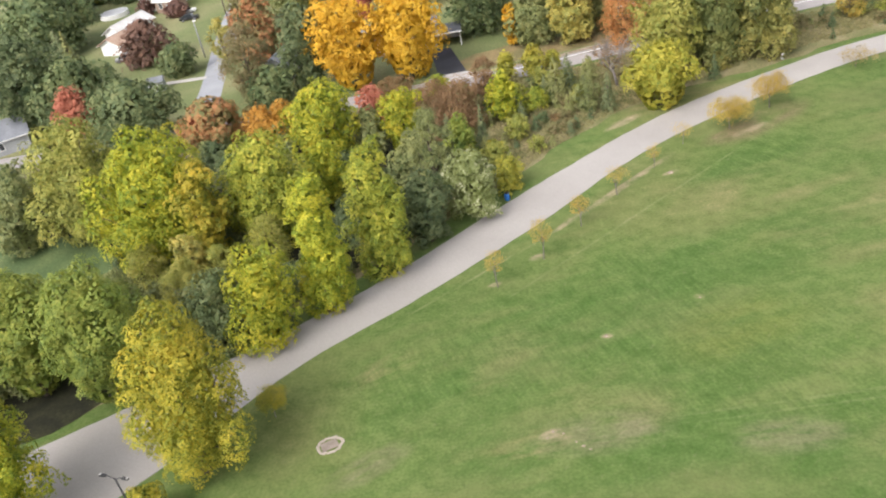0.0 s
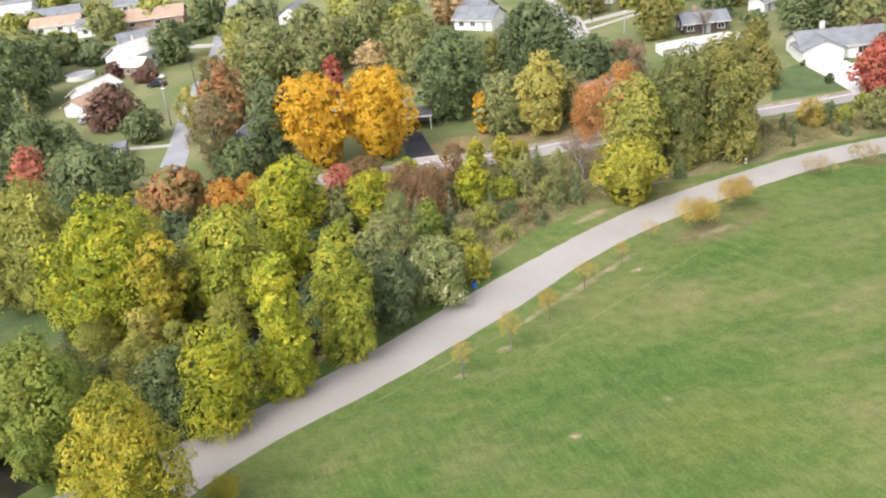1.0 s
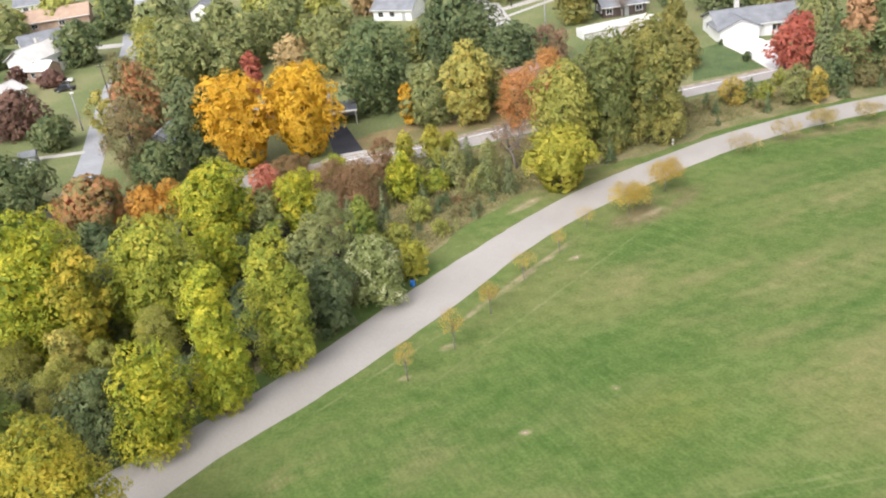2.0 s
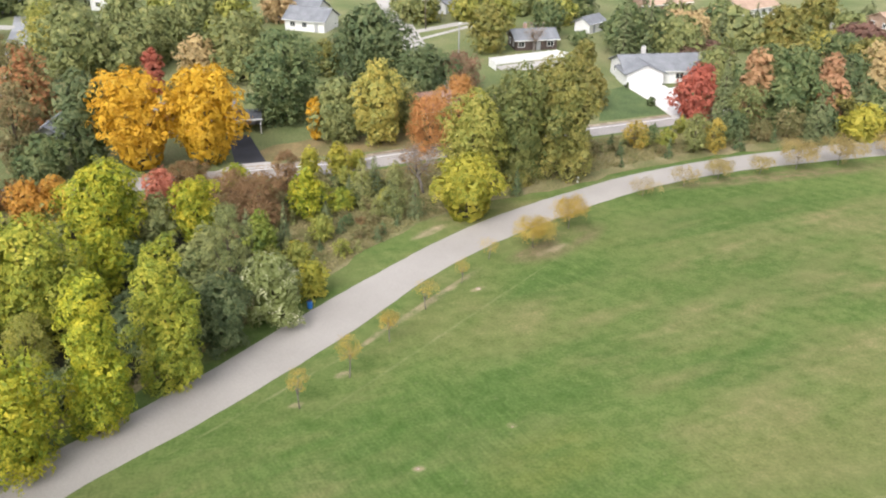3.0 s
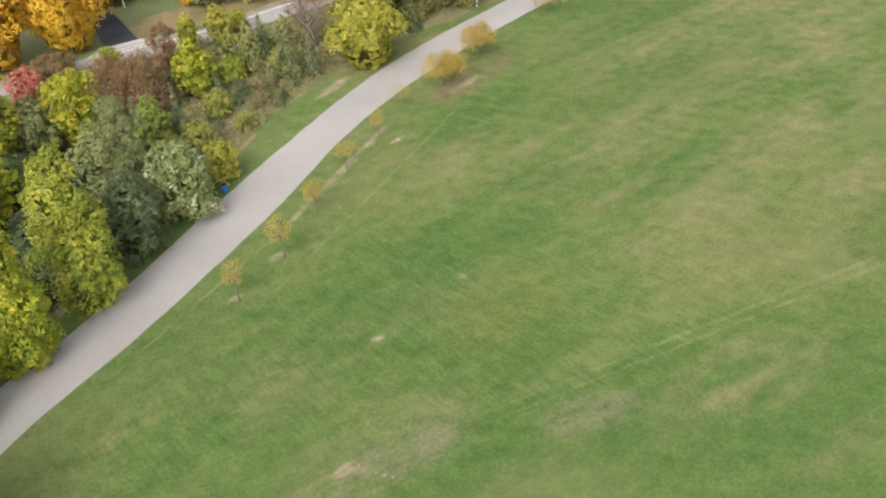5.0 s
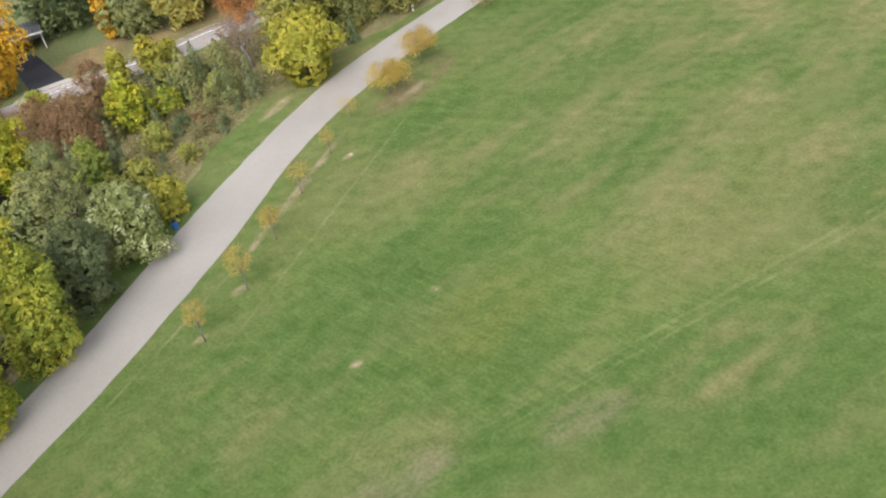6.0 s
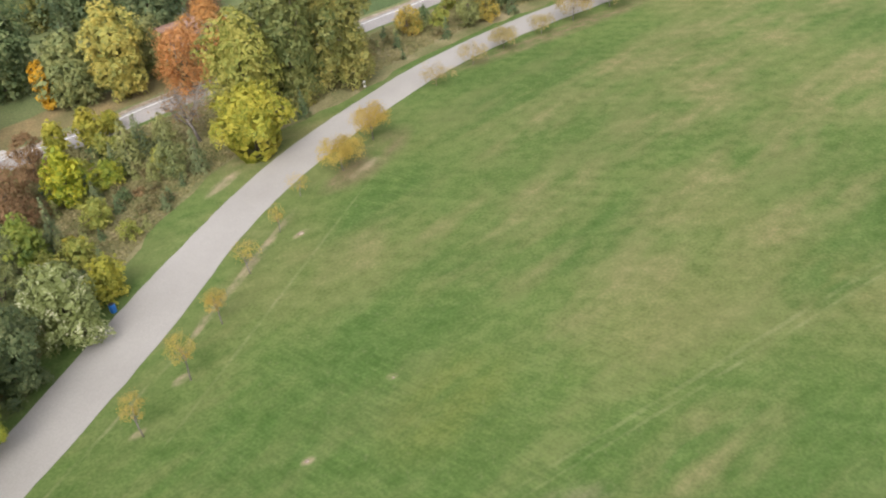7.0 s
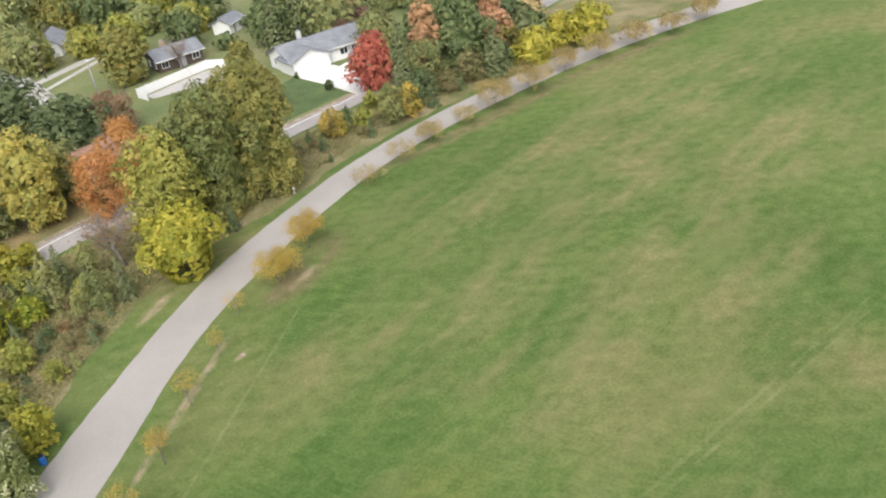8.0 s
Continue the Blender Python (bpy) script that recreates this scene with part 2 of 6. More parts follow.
STRAW, BARE, DEEP, BANK = (0.210, 0.186, 0.090), (0.300, 0.245, 0.165), (0.070, 0.120, 0.031), (0.160, 0.136, 0.074)
WORN = [
    ("straw", 115, 92, 40, 10, 8), ("straw", 108, 72, 30, 8, 14), ("straw", 98, 96, 22, 5, 10),
    ("straw", 61, 58, 13, 5, 12), ("straw", 66, 74, 12, 5, 20), ("straw", 56, 41, 10, 4, 8), ("straw", 47, 78, 6, 4, 30),
    ("straw", 78, 66, 16, 5, 14), ("straw", 90, 80, 20, 6, 10), ("straw", 74, 88, 14, 4, 18), ("yellowing", 43.5, 55.5, 8, 5, 20),
    ("straw", 32, 47, 6, 3, 0), ("straw", 25, 44, 5, 2, 10), ("straw", 84, 57, 14, 4, 6), ("straw", 12, 55, 5, 2, 30),
    ("bank", 94, 110, 26, 2.2, 4), ("bank", 125, 112, 22, 2.0, -3), ("bank", 56, 94, 9, 3.0, 35),
    ("bare", 37.8, 83.0, 9.5, 0.65, 43), ("bare", 30.5, 76.4, 3.2, 0.5, 46), ("mud", 30.5, 44.6, 6.5, 2.6, 5), ("mud", 12, 43.5, 4.5, 1.8, 30), ("mud", 44, 42.5, 5, 2.2, 0), ("bank", 51.5, 92.0, 5.0, 2.0, 30), ("bare", 42.9, 84.2, 1.2, 0.5, 20),
    ("bare", 32.2, 56.2, 0.7, 0.45, 0), ("bare", 41.1, 60.4, 0.6, 0.45, 0), ("bare", 26.8, 70.2, 1.1, 0.6, 20), ("bare", 22.3, 66.2, 0.9, 0.5, 20),
    ("bare", 26.5, 45.0, 1.3, 0.6, 20), ("bare", 39.6, 99.4, 3.6, 1.0, 36), ("bare", 54.0, 92.3, 3.2, 0.8, 30),
]
TRACKS = [(66, 47.1, 36, 0.28, 3), (66, 46.2, 36, 0.22, 3), (38, 76.2, 26, 0.22, 41), (22, 69.3, 17, 0.25, 38)]
DRIFTS = [(62, 33, 26, 9, -20), (90, 50, 30, 7, 5), (30, 60, 16, 8, 25), (46, 66, 18, 7, 20), (20, 52, 12, 6, 30), (66, 66, 12, 4, 15), (80, 98, 24, 5, 14), (52, 84, 12, 5, 30), (34, 43, 22, 7, 0), (56, 40, 22, 8, 0)]


def grass_material():
    """Mown meadow: drifts of green and straw, worn tracks, mowing streaks and fine tufts."""
    m, nodes, links, b = material("meadow_grass", 0.95)
    b.inputs["Specular IOR Level"].default_value = 0.1
    broad = noise_node(nodes, links, 0.03, 5)
    base = ramp(nodes, links, broad, [(0.30, (0.074, 0.120, 0.032)), (0.5, (0.097, 0.142, 0.041)), (0.70, (0.146, 0.157, 0.059))])
    for d in DRIFTS:
        f = nodes.new("ShaderNodeMath")
        f.operation = "MULTIPLY"
        links.new(worn_mask(nodes, links, *d, 0.42), f.inputs[0])
        f.inputs[1].default_value = 0.9
        base = mix(nodes, links, f.outputs[0], base, DEEP)
    streak = noise_node(nodes, links, 0.30, 4, stretch=(0.22, 1.0, 1.0), turn=radians(-14))
    dry = ramp(nodes, links, streak, [(0.50, (0, 0, 0)), (0.75, (1, 1, 1))])
    patch = ramp(nodes, links, noise_node(nodes, links, 0.06, 4), [(0.47, (0, 0, 0)), (0.70, (0.75, 0.75, 0.75))])
    base = mix(nodes, links, mix(nodes, links, 1.0, dry, patch, "MULTIPLY"), base, STRAW)
    for kind, *shape in WORN:
        f = nodes.new("ShaderNodeMath")
        f.operation = "MULTIPLY"
        links.new(worn_mask(nodes, links, *shape, 0.5 if kind == "straw" else 0.42), f.inputs[0])
        f.inputs[1].default_value = {"straw": 0.55, "bank": 0.9, "bare": 0.75, "yellowing": 0.38, "mud": 0.5}[kind]
        base = mix(nodes, links, f.outputs[0], base, {"straw": STRAW, "bank": BANK, "bare": BARE, "yellowing": (0.140, 0.152, 0.042), "mud": (0.190, 0.165, 0.105)}[kind])
    for t in TRACKS:
        f = nodes.new("ShaderNodeMath")
        f.operation = "MULTIPLY"
        links.new(worn_mask(nodes, links, *t, 0.47), f.inputs[0])
        f.inputs[1].default_value = 0.32 if t[0] == 66 else 0.5
        base = mix(nodes, links, f.outputs[0], base, (0.22, 0.225, 0.115))
    for scale, low, high in ((0.7, (0.82, 0.87, 0.80), (1.16, 1.09, 1.16)), (3.4, (0.83, 0.87, 0.82), (1.17, 1.13, 1.16))):
        tuft = noise_node(nodes, links, scale, 6)
        base = mix(nodes, links, 1.0, base, ramp(nodes, links, tuft, [(0.32, low), (0.68, high)]), "MULTIPLY")
    for turn, low, high in ((-14, (0.93, 0.96, 0.92), (1.08, 1.03, 1.09)), (40, (0.92, 0.95, 0.91), (1.08, 1.04, 1.09))):
        brush = noise_node(nodes, links, 0.75, 5, stretch=(0.22, 1.0, 1.0), turn=radians(turn))
        base = mix(nodes, links, 1.0, base, ramp(nodes, links, brush, [(0.34, low), (0.66, high)]), "MULTIPLY")
    blotch = ramp(nodes, links, noise_node(nodes, links, 0.16, 5, stretch=(0.45, 1.0, 1.0), turn=radians(-14)), [(0.52, (0, 0, 0)), (0.70, (0.26, 0.26, 0.26))])
    base = mix(nodes, links, blotch, base, STRAW)
    fleck = noise_node(nodes, links, 2.2, 5, stretch=(1.0, 0.6, 1.0), turn=radians(30))
    base = mix(nodes, links, ramp(nodes, links, fleck, [(0.58, (0, 0, 0)), (0.74, (0.25, 0.25, 0.25))]), base, (0.180, 0.180, 0.092))
    mow = noise_node(nodes, links, 2.6, 4, stretch=(0.13, 1.0, 1.0), turn=radians(67))
    cut = mix(nodes, links, 1.0, base, ramp(nodes, links, mow, [(0.36, (0.85, 0.90, 0.85)), (0.50, (0.97, 1.0, 0.97)), (0.64, (1.11, 1.10, 1.09))]), "MULTIPLY")
    for patch in ((32, 60, 24, 13, 25), (52, 84, 14, 7, 35), (14, 52, 12, 7, 30), (48, 50, 22, 9, 10)):
        base = mix(nodes, links, worn_mask(nodes, links, *patch, 0.44), base, cut)
    links.new(base, b.inputs["Base Color"])
    bump(nodes, links, b, noise_node(nodes, links, 5.0, 6), 0.5, 0.06)
    return m


def patchy(name, a, bb, c, scale, fine=3.0):
    m, nodes, links, b = material(name, 0.92)
    base = ramp(nodes, links, noise_node(nodes, links, scale, 6), [(0.3, a), (0.5, bb), (0.7, c)])
    tuft = noise_node(nodes, links, fine, 5)
    links.new(mix(nodes, links, 1.0, base, ramp(nodes, links, tuft, [(0.3, (0.7, 0.7, 0.7)), (0.7, (1.2, 1.2, 1.2))]), "MULTIPLY"), b.inputs["Base Color"])
    bump(nodes, links, b, tuft, 0.5, 0.06)
    return m


GRASS = grass_material()
BRUSH = patchy("rough_verge", (0.105, 0.120, 0.042), (0.175, 0.160, 0.075), (0.270, 0.225, 0.130), 0.16)
LAWN = patchy("lawn", (0.105, 0.140, 0.050), (0.155, 0.176, 0.073), (0.230, 0.218, 0.110), 0.07)
LAWN_GREEN = patchy("watered_and_shaded_lawn", (0.060, 0.095, 0.035), (0.082, 0.120, 0.045), (0.110, 0.145, 0.055), 0.25)
LITTER = patchy("leaf_litter", (0.140, 0.130, 0.055), (0.195, 0.160, 0.075), (0.265, 0.195, 0.095), 0.2)
SOIL = patchy("bare_soil", (0.208, 0.160, 0.120), (0.288, 0.232, 0.176), (0.368, 0.312, 0.248), 0.8)


# ---- mesh helpers ----
def mesh_part(name, verts, faces, mat, parent=None, label="", smooth=False):
    me = bpy.data.meshes.new(name)
    me.from_pydata([tuple(v) for v in verts], [], [tuple(f) for f in faces])
    me.materials.append(mat)
    if smooth:
        me.polygons.foreach_set("use_smooth", [True] * len(me.polygons))
    me.update()
    ob = new(name, me)
    if parent:
        ob.parent = parent
    return tagged(ob, label)


def part(name, bm, mat, parent=None, label=""):
    me = bpy.data.meshes.new(name)
    bm.normal_update()
    bm.to_mesh(me)
    bm.free()
    me.materials.append(mat)
    ob = new(name, me)
    if parent:
        ob.parent = parent
    return tagged(ob, label)


def thing(name, x, y, z, label, category, group="", turn=0.0):
    ob = new(name)
    ob.empty_display_size = 0.3
    ob.matrix_basis = pose(x, y, z, 0, 0, turn)
    return tagged(ob, label, category, group)


def add_box(bm, x0, x1, y0, y1, z0, z1, bevel=0.0):
    r = bmesh.ops.create_cube(bm, size=1.0, matrix=Matrix.LocRotScale(((x0 + x1) / 2, (y0 + y1) / 2, (z0 + z1) / 2), None, (x1 - x0, y1 - y0, z1 - z0)))
    if bevel:
        edges = list({e for v in r["verts"] for e in v.link_edges})
        bmesh.ops.bevel(bm, geom=edges, offset=bevel, segments=2, affect="EDGES")


def box_part(name, dims, mat, parent, label="", bevel=0.0):
    bm = bmesh.new()
    add_box(bm, *dims, bevel)
    return part(name, bm, mat, parent, label)


def tube(path, radii, sides=7):
    """Verts and faces of a tapered tube along a line of points."""
    verts, faces = [], []
    for i, p in enumerate(path):
        a, b = Vector(path[max(i - 1, 0)]), Vector(path[min(i + 1, len(path) - 1)])
        d = (b - a).normalized()
        u = d.cross(Vector((0.3, 0.9, 0.1))).normalized()
        v = d.cross(u)
        for k in range(sides):
            w = 2 * math.pi * k / sides
            verts.append(Vector(p) + radii[i] * (math.cos(w) * u + math.sin(w) * v))
    for i in range(len(path) - 1):
        for k in range(sides):
            j = (k + 1) % sides
            faces.append((i * sides + k, i * sides + j, (i + 1) * sides + j, (i + 1) * sides + k))
    faces.append(tuple(range(sides))[::-1])
    faces.append(tuple((len(path) - 1) * sides + k for k in range(sides)))
    return verts, faces


def joined(*pieces):
    verts, faces = [], []
    for v, f in pieces:
        n = len(verts)
        verts += v
        faces += [tuple(i + n for i in g) for g in f]
    return verts, faces


def leaf_mesh(name, spots, aims, size, rng, mat, parent):
    """A crown of small folded leaf sprays at the spots, facing their aims."""
    n = len(spots)
    aims = aims + rng.normal(0, 0.22, (n, 3))
    aims /= np.linalg.norm(aims, axis=1)[:, None] + 1e-9
    helper = rng.normal(0, 1, (n, 3))
    u = np.cross(aims, helper)
    u /= np.linalg.norm(u, axis=1)[:, None] + 1e-9
    v = np.cross(aims, u)
    s = (size * rng.uniform(0.55, 1.3, n))[:, None]
    k = rng.uniform(0.5, 0.9, n)[:, None]
    fold = s * rng.uniform(0.05, 0.24, n)[:, None]
    quad = np.stack([spots - u * s * 0.62, spots - v * s * 0.5 * k - aims * fold, spots + u * s * 0.62, spots + v * s * 0.5 * k - aims * fold], 1)
    me = bpy.data.meshes.new(name)
    me.vertices.add(4 * n)
    me.vertices.foreach_set("co", quad.reshape(-1).astype(np.float32))
    me.loops.add(4 * n)
    me.loops.foreach_set("vertex_index", np.arange(4 * n, dtype=np.int32))
    me.polygons.add(n)
    me.polygons.foreach_set("loop_start", np.arange(0, 4 * n, 4, dtype=np.int32))
    me.materials.append(mat)
    me.update(calc_edges=True)
    ob = new(name, me)
    ob.parent = parent
    return ob


def clear_of(p, cores, share):
    """Which spots lie outside all the cores."""
    keep = np.ones(len(p), bool)
    for b in cores:
        keep &= ((p - b[:3]) ** 2).sum(1) > (share * b[3]) ** 2
    return keep


def on_pads(rng, pads, n, droop=0.55, loose=0.10):
    """Leaf spots on drooping pads (x, y, z, radius, normal): each a fan of leaves that hangs at its rim."""
    w = pads[:, 3] ** 2
    idx = rng.choice(len(pads), n, p=w / w.sum())
    nor, rad = pads[idx, 4:7], pads[idx, 3:4]
    e1 = np.cross(nor, np.array((0.31, 0.17, 0.93)))
    e1 /= np.linalg.norm(e1, axis=1)[:, None] + 1e-9
    e2 = np.cross(nor, e1)
    a = rng.uniform(0, 6.2832, n)[:, None]
    q = np.sqrt(rng.uniform(0, 1.0, n))[:, None] * (1 + 0.22 * np.sin(3 * a + idx[:, None]))
    side = np.cos(a) * e1 + np.sin(a) * e2
    p = pads[idx, :3] + rad * (q * side - droop * q * q * nor + rng.normal(0, loose, (n, 3)))
    p[:, 2] -= 0.18 * rad[:, 0] * q[:, 0] ** 2
    return p, nor + 0.75 * droop * q * side


def on_cores(rng, cores, n, share=0.84):
    """Spots just inside the boughs: the shaded leaves that close a crown."""
    w = cores[:, 3] ** 2
    idx = rng.choice(len(cores), int(n * 1.8), p=w / w.sum())
    d = rng.normal(0, 1, (len(idx), 3))
    d /= np.linalg.norm(d, axis=1)[:, None]
    p = cores[idx, :3] + d * cores[idx, 3:4] * share
    keep = clear_of(p, cores, share * 0.9)
    return p[keep][:n], d[keep][:n]


EYE_SPOT = np.array((25.0, 6.0, 47.0))
SEED = [0]


SHAPES = {  # foot of the crown, number of boughs, their size, size of the leaf pads on them
    "round": (0.03, 48, 0.28, 0.47), "column": (0.0, 76, 0.34, 0.44), "egg": (0.09, 58, 0.32, 0.42), "spread": (0.19, 62, 0.25, 0.40), "umbrella": (0.38, 34, 0.24, 0.43),
    "shade": (0.24, 44, 0.29, 0.42), "bush": (0.0, 22, 0.36, 0.44), "airy": (0.04, 30, 0.28, 0.50), "sapling": (0.52, 14, 0.36, 0.5),
}


def shape_crown(rng, kind, h, r):
    """Boughs of a crown (x, y, z, radius) and the leaf pads on them (with their normals)."""
    foot, n, lobe, pad = SHAPES[kind]
    z0, z1 = foot * h, h
    zc, zr = (z0 + z1) / 2, (z1 - z0) / 2
    lean = rng.normal(0, 0.06, 2) * r
    wave = rng.uniform(0, 6.28, 3)
    boughs = []
    for i in range(n):
        zz = 1 - 2 * (i + 0.5) / n
        a = i * 2.399963 + rng.normal(0, 0.25)
        ring = math.sqrt(max(0, 1 - zz * zz)) if zz > 0 else max(math.sqrt(1 - zz * zz), 0.5 if kind in ("umbrella", "spread") else 0.72)
        if n > 30 and kind != "egg" and rng.uniform() < 0.10:
            continue
        t = (zz + 1) / 2
        if kind == "column":
            ring = min(1.0, 0.74 + 0.9 * t) * (1 - 0.62 * t ** 2.4) * 1.08
        elif kind == "egg":
            ring = max(math.sin(math.pi * t ** 0.66), 0.0) ** 0.7 * 1.1
        ring *= 0.72 + 0.12 * math.sin(2 * a + wave[0] + 2 * zz) + 0.12 * math.sin(3 * a + wave[1] + 4 * zz) + 0.06 * math.sin(7 * a + wave[2] - 5 * zz)
        rr = min(r, 0.6 * h) * lobe * rng.uniform(0.62, 1.30)
        q = ring * r * (rng.uniform(0.62, 0.84) if i % 3 == 1 else rng.uniform(0.86, 1.16))
        zz *= rng.uniform(0.92, 1.07)
        boughs.append((math.cos(a) * q + lean[0] * zz, math.sin(a) * q + lean[1] * zz, max(rr * 0.6, zc + zz * (zr - rr * 0.8)), rr))
    pads = []
    for x, y, z, rr in boughs:
        out = np.array((x / r, y / r, 0.5 + 0.6 * (z - zc) / max(zr, 0.1)))
        turn = rng.uniform(0, 6.28)
        for k in range(20):
            u = 1 - 2 * (k + 0.5) / 20
            a = turn + k * 2.399963
            d = np.array((math.cos(a) * math.sqrt(1 - u * u), math.sin(a) * math.sqrt(1 - u * u), u)) + rng.normal(0, 0.14, 3)
            if d @ out < -0.3 or rng.uniform() < 0.12:
                continue
            k1 = rng.uniform(0.78, 1.20) + (0.25 if rng.uniform() < 0.08 else 0)
            nor = d * 0.66 + out * 0.25 + np.array((0, 0, 0.85)) + rng.normal(0, 0.16, 3)
            nor /= np.linalg.norm(nor)
            pads.append((x + d[0] * rr * k1, y + d[1] * rr * k1, max(0.2, z + d[2] * rr * k1 * 0.9), rr * pad * rng.uniform(0.75, 1.3), *nor))
    return np.array(boughs), np.array(pads)


def tree(x, y, h, r, kind, leaves, label, name="tree", category="tree", group="", dense=1.0, lean=0.0):
    """A tree or shrub: tapered trunk with limbs, and a crown of leaf sprays."""
    SEED[0] += 1
    rng = np.random.default_rng(SEED[0] * 77 + 5)
    far = math.dist((x, y, h / 2), EYE_SPOT)
    ob = thing(name, x, y, 0, label, category, group)
    size = (0.0027 if far < 135 else 0.0031) * far
    if kind == "cone":
        n = int(min(14000, 6.5 * r * h / size**2) * dense)
        q = 1 - np.sqrt(rng.uniform(0.0, 1, n))
        tiers = max(6, int(h * 1.3))
        saw = 1 - ((q * tiers + rng.uniform(0, 0.25, n)) % 1.0)
        a = rng.uniform(0, 6.283, n)
        sprays = 0.80 + 0.20 * np.sin(7 * a + 9 * np.floor(q * tiers))
        rad = r * (1 - q) ** 0.85 * (0.5 + 0.5 * saw) * sprays * np.sqrt(rng.uniform(0.3, 1.05, n)) + 0.05
        spots = np.stack([np.cos(a) * rad, np.sin(a) * rad, 0.03 * h + 0.97 * h * q], 1)
        aims = np.stack([np.cos(a) * 0.7, np.sin(a) * 0.7, np.full(n, 0.85)], 1)
        trunk = tube([(0, 0, -0.1), (0, 0, 0.5 * h), (0, 0, 0.97 * h)], [0.025 * h, 0.016 * h, 0.004 * h])
    else:
        boughs, pads = shape_crown(rng, kind, h, r)
        area = 4 * math.pi * ((2 * r * r + (h / 2) ** 2) / 3)
        n = int(min(44000, 2.9 * area / size**2) * dense)
        if kind == "sapling":
            n, size = int(n * 2.4), size * 0.42
        elif kind == "airy":
            n, size = int(n * 1.5), size * 0.62
        loose = kind in ("sapling", "airy")
        spots, aims = on_pads(rng, pads, n, 0.4 if loose else 0.6, 0.42 if loose else 0.08)
        keep = clear_of(spots, boughs, 0.4 if loose else 0.84)
        spots, aims = spots[keep], aims[keep]
        sprig = rng.uniform(0, 1, len(spots)) < 0.05
        spots[sprig] += aims[sprig] * (r * rng.uniform(0.02, 0.07, sprig.sum()))[:, None]
        size = np.full(len(spots), size)
        if kind != "sapling":
            inner, turned = on_cores(rng, boughs, n // 6)
            heart = np.array([(0, 0, h * z, 0.62 * r * w) for z, w in ((0.2, 0.8), (0.35, 1.0), (0.5, 1.0), (0.65, 0.8), (0.78, 0.55))])
            core, out = on_cores(rng, heart, n // 14 if kind != "airy" else 0, 1.0)
            size = np.concatenate([size, np.full(len(inner), size[0] * 1.7), np.full(len(core), size[0] * 3.0)])
            spots, aims = np.concatenate([spots, inner, core]), np.concatenate([aims, turned, out])
        limbs = []
        bend = rng.normal(0, 0.12, 2)
        t = max(0.04, 0.021 * h) if kind != "sapling" else 0.012 * h
        limbs.append(tube([(0, 0, -0.1), (bend[0], bend[1], 0.3 * h), (bend[0] * 2, bend[1] * 2, 0.66 * h)], [t * 1.35, t, t * 0.25]))
        for b in boughs[rng.choice(len(boughs), min(9, len(boughs)), replace=False)]:
            z = max(0.08 * h, b[2] * 0.5)
            start = (bend[0] * z / h * 2, bend[1] * z / h * 2, z)
            mid = tuple(np.array(start) * 0.45 + b[:3] * 0.55 + np.array((0, 0, -0.04 * h)))
            limbs.append(tube([start, mid, tuple(b[:3])], [t * 0.5, t * 0.3, t * 0.1], 5))
        trunk = joined(*limbs)
    if lean:
        spots = spots + np.stack([spots[:, 2] * lean, 0 * spots[:, 2], 0 * spots[:, 2]], 1)
        trunk = ([Vector((v[0] + max(v[2], 0) * lean, v[1], v[2])) for v in trunk[0]], trunk[1])
    mesh_part("trunk", *trunk, GREY_BARK if kind == "sapling" else BARK, ob, smooth=True)
    leaf_mesh("crown", spots, aims, size, rng, LEAF[leaves], ob)
    return ob


# ---- ground and roads ----
def spline(points, steps=10):
    """A smooth line through the points."""
    pts = [Vector(p) for p in points]
    pts = [2 * pts[0] - pts[1]] + pts + [2 * pts[-1] - pts[-2]]
    out = []
    for i in range(1, len(pts) - 2):
        a, b, c, d = pts[i - 1:i + 3]
        for k in range(steps):
            t = k / steps
            out.append(0.5 * (2 * b + (c - a) * t + (2 * a - 5 * b + 4 * c - d) * t * t + (3 * b - a - 3 * c + d) * t**3))
    out.append(pts[-2])
    return out


def strip(name, left, right, z, thick, mat, label, category, steps=10, ragged=0.0, kind="structure"):
    """A paved strip between two lines of as many points each, with side faces."""
    L, R = spline(left, steps), spline(right, steps)
    rnd = random.Random(4)
    verts, faces = [], []
    for a, b in zip(L, R):
        d = (b - a).normalized()
        a, b = a + d * rnd.uniform(-ragged, ragged), b + d * rnd.uniform(-ragged, ragged)
        crown = 0.04
        m = (a + b) / 2
        verts += [(a.x, a.y, z - thick), (a.x, a.y, z), (m.x, m.y, z + crown), (b.x, b.y, z), (b.x, b.y, z - thick)]
    for i in range(len(L) - 1):
        for k in range(4):
            faces.append((i * 5 + k, i * 5 + k + 1, i * 5 + k + 6, i * 5 + k + 5))
    ob = mesh_part(name, verts, [f[::-1] for f in faces], mat)
    return tagged(ob, label, category, kind=kind)


